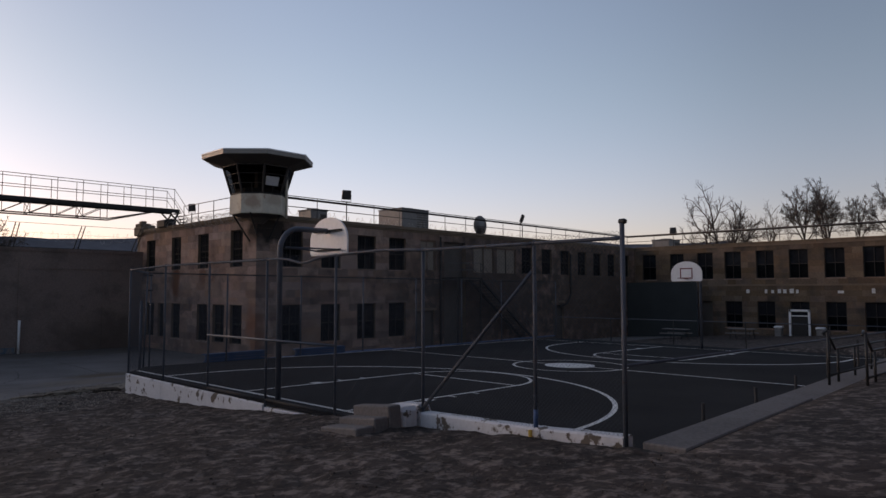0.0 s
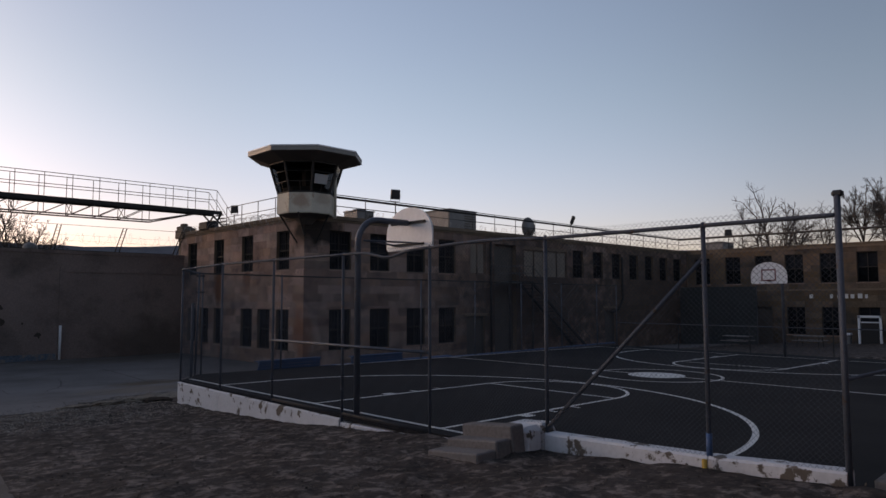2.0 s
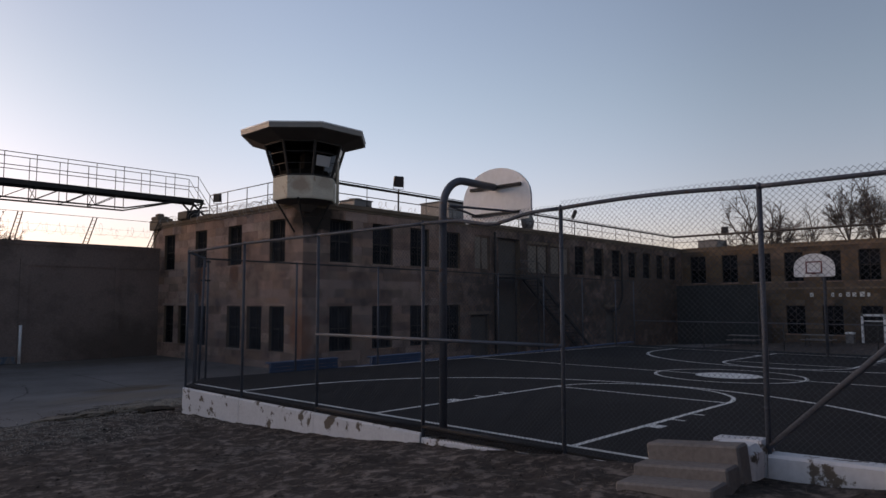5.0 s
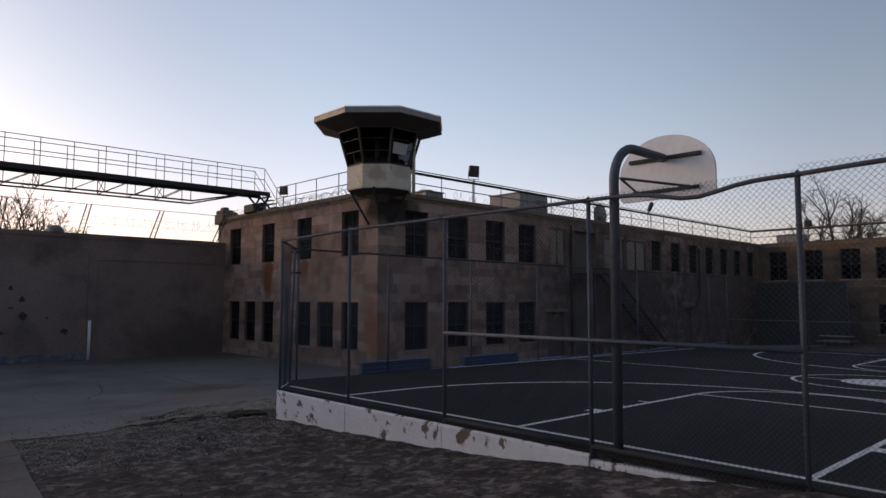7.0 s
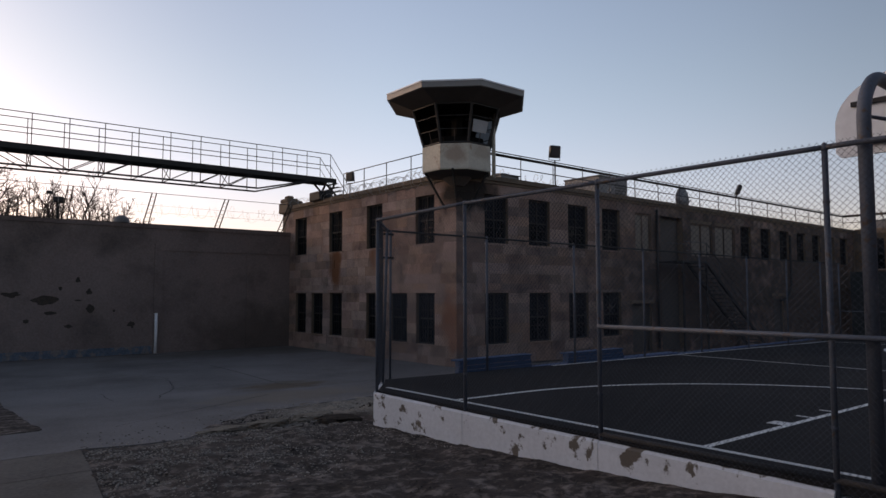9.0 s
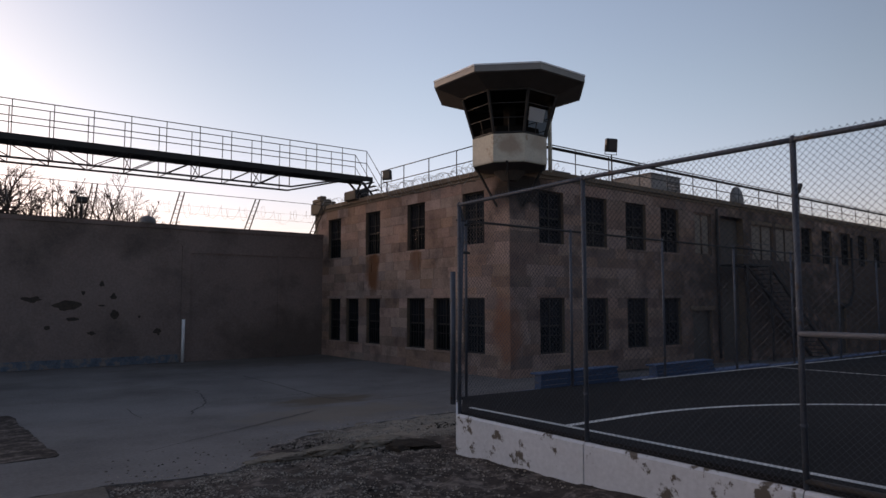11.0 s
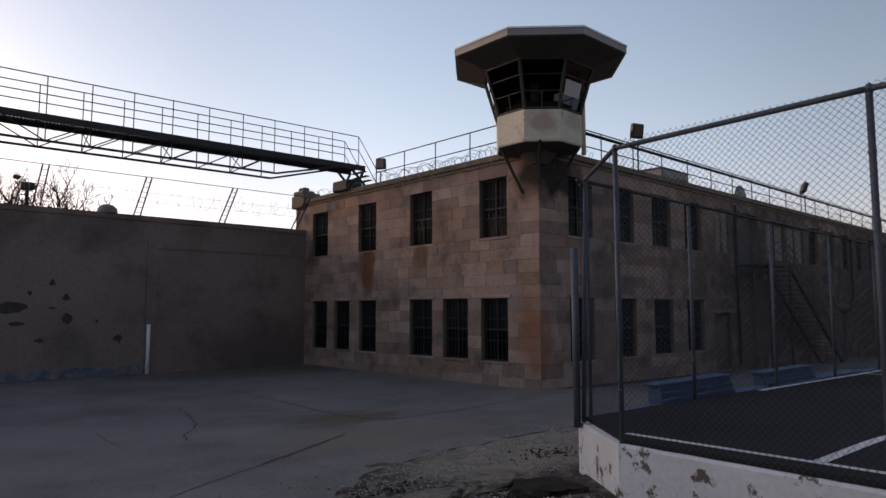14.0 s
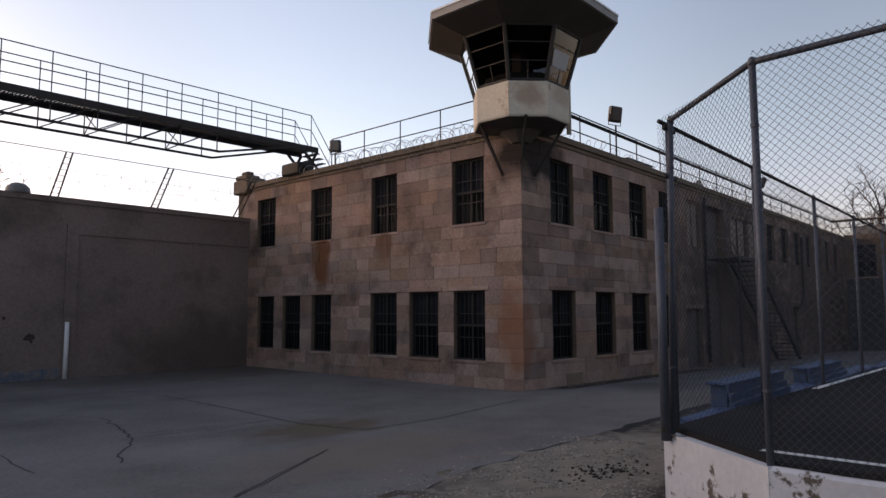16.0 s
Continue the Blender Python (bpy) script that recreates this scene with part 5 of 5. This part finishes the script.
# ---- iron stair on the long front ----
st = thing("iron_stair", (32, YS - 1.2, -1.4), "dark iron outside stair with open treads and pipe rails", "stair")
N, X0, X1, Z0, Z1 = 22, 34.0, 40.2, 3.1, -1.5
for i in range(N):
    x, z = X0 + (X1 - X0) * (i + 0.5) / N, Z0 + (Z1 - Z0) * (i + 1) / N
    part("tread", Mesh().box(x - 0.15, x + 0.15, YS - 1.3, YS - 0.3, z - 0.03, z), M_DARKSTEEL, st)
for y in (YS - 1.32, YS - 0.28):
    part("stringer", Mesh().tube([(X0, y, Z0 - 0.1), (X1, y, Z1 - 0.0)], 0.09, 4), M_DARKSTEEL, st)
    for h in (0.5, 0.95):
        part("rail", Mesh().tube([(32.0, y, Z0 + h), (X0, y, Z0 + h), (X1, y, Z1 + h)], 0.022, 6), M_RAIL, st)
    for k in range(6):
        x, z = X0 + (X1 - X0) * k / 5, Z0 + (Z1 - Z0) * k / 5
        part("post", Mesh().tube([(x, y, z - 0.05), (x, y, z + 0.95)], 0.02, 6), M_RAIL, st)
part("landing", Mesh().box(31.7, 34.1, YS - 1.35, YS - 0.03, Z0 - 0.08, Z0), M_DARKSTEEL, st)
for x in (31.8, 34.0):
    part("column", Mesh().tube([(x, YS - 1.3, -1.6), (x, YS - 1.3, Z0)], 0.06, 8), M_DARKSTEEL, st)

# ---- things before the far wing ----
screen = thing("windscreen_fence", (54.5, 26, -2), "dark green fabric screen on a fence before the far wing", "fence")
part("fabric", Mesh().box(54.48, 54.52, 22.9, YS - 0.8, -2.2, 2.95), M_GREENSCREEN, screen)
for y in (22.9, 25.2, 27.5, YS - 0.8):
    part("post", Mesh().tube([(54.55, y, -2.3), (54.55, y, 3.0)], 0.035, 6), M_STEEL, screen)
vb = thing("door_frame", (56.6, 16, -1.9), "white metal door frame standing before the far wing", "door frame")
part("frame", Mesh().box(56.5, 56.65, 16.45, 16.6, -2.0, 0.75).box(56.5, 56.65, 15.1, 15.25, -2.0, 0.75).box(56.5, 56.65, 15.1, 16.6, 0.62, 0.78).box(56.5, 56.65, 15.25, 16.45, 0.25, 0.33), M_WHITE, vb)
part("door", Mesh().box(56.56, 56.6, 15.3, 16.4, -1.95, 0.22), M_FRAME, vb, "dark glazed door")
def drum(y):
    ob = thing("bollard_bin", (56.0, y, -1.95), "pale square bin beside the white door frame", "bin", "pale bins")
    part("body", Mesh().bevelled(55.8, 56.3, y - 0.25, y + 0.25, -2.0, -0.65, 0.04), M_HVAC, ob)
    part("lid", Mesh().bevelled(55.76, 56.34, y - 0.29, y + 0.29, -0.65, -0.5, 0.04), M_WHITE, ob)
for y in (17.2, 14.3):
    drum(y)
def picnic(x, y, label):
    z = ground_z(x, y)
    ob = thing("picnic_table", (x, y, z), label, "picnic table", "picnic tables")
    part("tabletop", Mesh().bevelled(x - 0.4, x + 0.4, y - 0.9, y + 0.9, z + 0.7, z + 0.75, 0.01), M_HVAC, ob)
    for s in (-0.65, 0.65):
        part("seat", Mesh().bevelled(x + s - 0.14, x + s + 0.14, y - 0.9, y + 0.9, z + 0.4, z + 0.45, 0.01), M_HVAC, ob)
    for s in (-0.65, 0.65):
        part("leg_frame", Mesh().tube([(x - 0.6, y + s, z - 0.02), (x - 0.3, y + s, z + 0.7), (x + 0.3, y + s, z + 0.7), (x + 0.6, y + s, z - 0.02)], 0.025, 6), M_DARKSTEEL, ob)
picnic(48.0, 21.8, "pale weathered picnic table on the far yard")
picnic(50.0, 17.8, "pale weathered picnic table nearer the far wing")
# remains of white lettering on the far wing, now unreadable
for y, w, h in ((19.9, 0.25, 0.3), (18.5, 0.2, 0.3), (18.0, 0.2, 0.25), (17.5, 0.25, 0.32), (17.1, 0.25, 0.3), (16.6, 0.3, 0.35), (16.2, 0.18, 0.28), (13.2, 0.4, 0.2), (11.1, 0.22, 0.35)):
    part("paint_mark", Mesh().box(XE - 0.05, XE - 0.045, y - w / 2, y + w / 2, 2.02, 2.02 + h), M_LINE, eastern, "flaked white paint marks")

# ---- bare trees and distance ----
def tree(x, y, top, width, seed, label, stems=5, lean=0.5):
    """A bare tree whose crown reaches the height top and is about width across."""
    rng = random.Random(seed)
    base = ground_z(x, y)
    ob = thing("bare_tree", (x, y, base), label, "tree", "bare trees")
    limbs = []

    def grow(p, d, length, r, level):
        n = 5 if level < 3 else 3
        pts, q = [p], p.copy()
        for i in range(n):
            wild = Vector((rng.uniform(-1, 1), rng.uniform(-1, 1), rng.uniform(-1, 1)))
            d = (d + wild * (0.05, 0.15, 0.22, 0.26, 0.3)[level] + Vector((0, 0, 0.03 if level < 3 else 0.0))).normalized()
            q = q + d * length / n
            pts.append(q.copy())
        limbs.append((level, pts, r))
        if level == 4:
            return
        kids = (stems, 8, 7, 6)[level]
        for k in range(kids):
            t = 1.0 if k == 0 else rng.uniform(0.55, 1.0) if level == 0 else rng.uniform(0.25, 0.98)
            i = min(int(t * n), n - 1)
            at = pts[i].lerp(pts[i + 1], t * n - i)
            here = (pts[i + 1] - pts[i]).normalized()
            turn = 2.4 * k + rng.uniform(-0.5, 0.5)
            tilt = rng.uniform(0.6, 1.15) * (lean if level == 0 else 0.9) * (0.5 if k == 0 else 1)
            s = here.orthogonal().normalized()
            s = s * math.cos(turn) + here.cross(s) * math.sin(turn)
            grow(at, here * math.cos(tilt) + s * math.sin(tilt), length * (rng.uniform(1.3, 1.7) if level == 0 else rng.uniform(0.36, 0.58) * (1.25 - 0.45 * t)), r * (0.55 if level == 0 else 0.48), level + 1)

    grow(Vector((0, 0, 0)), Vector((0, 0, 1)), 1.0, 0.075, 0)
    ends = [p for _, pts, _ in limbs for p in pts]
    tall = sorted(p.z for p in ends)[int(len(ends) * 0.985)]
    reach = sorted(math.hypot(p.x, p.y) for p in ends)[int(len(ends) * 0.96)]
    sr = width / 2 / reach
    sz = min(sr * 1.35, (top - base) / tall)
    lift = top - base - tall * sz
    meshes = (Mesh(), Mesh(), Mesh())
    for level, pts, r in limbs:
        m = meshes[0 if level == 0 else 1 if level < 3 else 2]
        m.tube([(x + p.x * sr, y + p.y * sr, base + p.z * sz + lift) for p in pts], max(r * sr, 0.017), 8 if level == 0 else 5 if level < 3 else 3, caps=False, r1=max(r * sr * 0.45, 0.012))
    if lift > 0:
        meshes[0].tube([(x, y, base - 0.1), (x, y, base + lift + 0.02)], 0.1 * sr, 8, r1=0.075 * sr)
    part("trunk", meshes[0], M_BARK, ob, smooth=True)
    part("branching", meshes[1], M_BARK, ob)
    tagged(part("twig_mass", meshes[2], M_BARK, ob, "fine bare twigs"), kind="stuff")


for x, y, h, w, seed, stems, lean in ((80, 29.9, 12.9, 13.0, 21, 8, 0.8), (81, 21.8, 13.4, 5.8, 2, 6, 0.6), (79, 19.0, 13.8, 5.6, 3, 6, 0.5), (80, 16.5, 11.8, 4.0, 4, 5, 0.45), (80, 12.9, 12.7, 5.6, 5, 6, 0.5), (82, 7.5, 13.0, 7.5, 6, 5, 0.6)):
    tree(x, y, h, w, seed, "tall bare winter tree beyond the far wing", stems, lean)
for x, y, h, w, seed in ((6.6, 60, 9.4, 7.5, 7), (9.9, 61, 9.0, 7.0, 8), (13.2, 60, 7.6, 5.0, 9), (3.3, 62, 9.6, 7.5, 10), (0.0, 61, 9.6, 7.0, 14), (-4, 61, 9.6, 7.0, 15)):
    tree(x, y, h, w, seed, "bare scrubby tree behind the yard wall", 6, 0.6)
hill = Mesh()
rows = []
for a in np.linspace(20, 175, 90):
    d = 1500
    h = 112 + 20 * noise.noise((a * 0.06, 0, 0)) + 6 * noise.noise((a * 0.4, 2, 0))
    c, s = math.cos(radians(a)), math.sin(radians(a))
    rows.append([(c * (d - 300), s * (d - 300), -5), (c * d, s * d, h), (c * (d + 400), s * (d + 400), -5)])
hill.rings(rows, False)
whole("backdrop_hill", hill, M_HILL, "low dark wooded ridge on the horizon", kind="structure")

# ---- dead grass and crumbs on the dirt ----
CLODS = ((10.45, 23.05, 0.3), (10.3, 23.2, 0.4), (7.6, 21.9, 0.5), (7.4, 23.2, 0.3))
rng = random.Random(77)
tuft = Mesh()
for i in range(5000):
    x, y = rng.uniform(2.4, 8.6), rng.uniform(3.0, 24.2)
    if x < walk_right(y) + 0.03 or y > plaza_edge(x) - 0.05 or noise.noise((x * 0.8, y * 0.8, 20)) < rng.uniform(-0.5, 0.35):
        continue
    z = ground_z(x, y) + bumpy(x, y)
    for k in range(4):
        a, h, w = rng.uniform(0, 6.283), rng.uniform(0.006, 0.03), rng.uniform(0.003, 0.008)
        c, d = math.cos(a), math.sin(a)
        b = rng.uniform(0.01, 0.06)
        tuft.add([(x - d * w, y + c * w, z - 0.01), (x + d * w, y - c * w, z - 0.01), (x + c * b, y + d * b, z + h)], [(0, 1, 2)])
whole("dead_grass", tuft, M_STRAW, "thin dead straw-coloured grass on the dirt", kind="stuff")
crumbs = Mesh()
for i in range(1500):
    x, y = rng.uniform(2.4, 8.6), rng.uniform(3.0, 24.5)
    if x < walk_right(y) + 0.05:
        continue
    s = rng.uniform(0.006, 0.03)
    z = (ground_z(x, y) + bumpy(x, y)) if y < plaza_edge(x) else pave_z(x, y)
    crumbs.add([(x + s * rng.uniform(.6, 1.2) * q[0], y + s * rng.uniform(.6, 1.2) * q[1], z + s * 0.6 * q[2]) for q in ((1, 0, 0), (0, 1, 0), (-1, 0, 0), (0, -1, 0), (0, 0, 1), (0, 0, -1))], [(0, 1, 4), (1, 2, 4), (2, 3, 4), (3, 0, 4), (1, 0, 5), (2, 1, 5), (3, 2, 5), (0, 3, 5)])
whole("gravel", crumbs, M_DIRT, "scattered crumbs of stone and dirt", kind="stuff")


def pebble(m, x, y, z, s):
    m.add([(x + s * rng.uniform(.6, 1.2) * q[0], y + s * rng.uniform(.6, 1.2) * q[1], z + s * 0.6 * q[2]) for q in ((1, 0, 0), (0, 1, 0), (-1, 0, 0), (0, -1, 0), (0, 0, 1), (0, 0, -1))], [(0, 1, 4), (1, 2, 4), (2, 3, 4), (3, 0, 4), (1, 0, 5), (2, 1, 5), (3, 2, 5), (0, 3, 5)])


gravel = Mesh()
while len(gravel.v) < 6 * 12000:
    x, y = rng.uniform(2.6, 12.5), rng.uniform(18.5, 25.4)
    if x < walk_right(y) + 0.03 or (x > KX - 0.05 and y < CY1 + 0.15 + (0.7 if x > 10.7 else 0)) or (x - KX) * 1.16 > y - KY1 - 0.1 and x < 9.7 and y < 22.3 and x > KX:
        continue
    d = y - plaza_edge(x)
    if d > 0.05 and rng.random() > math.exp(-d * 4) * 0.5 or d < -3 and rng.random() > 0.4 or noise.noise((x * 1.5, y * 2.5, 31)) < rng.uniform(-0.4, 0.2):
        continue
    pebble(gravel, x, y, soil(x, y) if d < 0 else pave_z(x, y), rng.choice((0.008, 0.012, 0.016, 0.024)))
whole("gravel", gravel, M_GRAVEL, "pale gravel and crumbled concrete along the yard's edge", kind="stuff")
clods = Mesh()
for i in range(260):
    cx, cy, sp = rng.choice(CLODS)
    x, y = rng.gauss(cx, sp), rng.gauss(cy, sp * 0.5)
    if x > KX - 0.08 and y < 22.2:
        continue
    pebble(clods, x, y, soil(x, y), rng.uniform(0.012, 0.04))
whole("soil_clods", clods, M_CLOD, "dark clods of turned soil on the dirt", kind="stuff")

# ---- joints of the yard ----
crack("yard_crack", [(11.56, 36.54), (11.53, 34.11), (11.17, 28.28), (13.06, 28.12), (16.44, 28.63)], 0.034, 0.03)
crack("yard_crack", [(8.68, 31.21), (10.15, 30.98), (11.28, 31.03)], 0.014, 0.03)
crack("yard_crack", [(7.19, 25.82), (8.31, 26.5), (9.57, 27.25)], 0.016, 0.04)
crack("yard_crack", [(9.04, 33.79), (8.79, 32.34), (8.35, 30.88), (7.74, 29.99), (7.44, 29.1)], 0.03, 0.12)
crack("yard_crack", [(7.55, 34.26), (8.68, 34.9), (9.04, 33.79)], 0.012, 0.1)
crack("yard_crack", [(10.86, 33.89), (11.45, 33.91)], 0.012, 0.05)
crack("yard_crack", [(11.92, 27.88), (11.99, 27.33)], 0.01, 0.05)
crack("yard_crack", [(5.29, 24.63), (6.24, 25.28), (7.7, 26.05), (9.57, 27.24)], 0.016, 0.03)
crack("yard_crack", [(8.66, 31.63), (9.68, 31.27), (11.2, 31.03)], 0.016, 0.03)
crack("yard_crack", [(6.56, 31.32), (6.45, 29.43)], 0.016, 0.03)

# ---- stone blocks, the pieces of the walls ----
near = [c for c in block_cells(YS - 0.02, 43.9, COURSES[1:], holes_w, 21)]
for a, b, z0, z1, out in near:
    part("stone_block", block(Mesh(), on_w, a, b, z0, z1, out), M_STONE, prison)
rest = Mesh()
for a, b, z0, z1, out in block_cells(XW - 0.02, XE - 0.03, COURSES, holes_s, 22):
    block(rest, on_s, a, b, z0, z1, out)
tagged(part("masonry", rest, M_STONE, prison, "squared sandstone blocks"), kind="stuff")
rest = Mesh()
for a, b, z0, z1, out in block_cells(-13.9, YS - 0.1, E_COURSES, holes_e, 23):
    block(rest, on_e, a, b, z0, z1, out)
tagged(part("masonry", rest, M_EAST, eastern, "squared orange sandstone blocks"), kind="stuff")
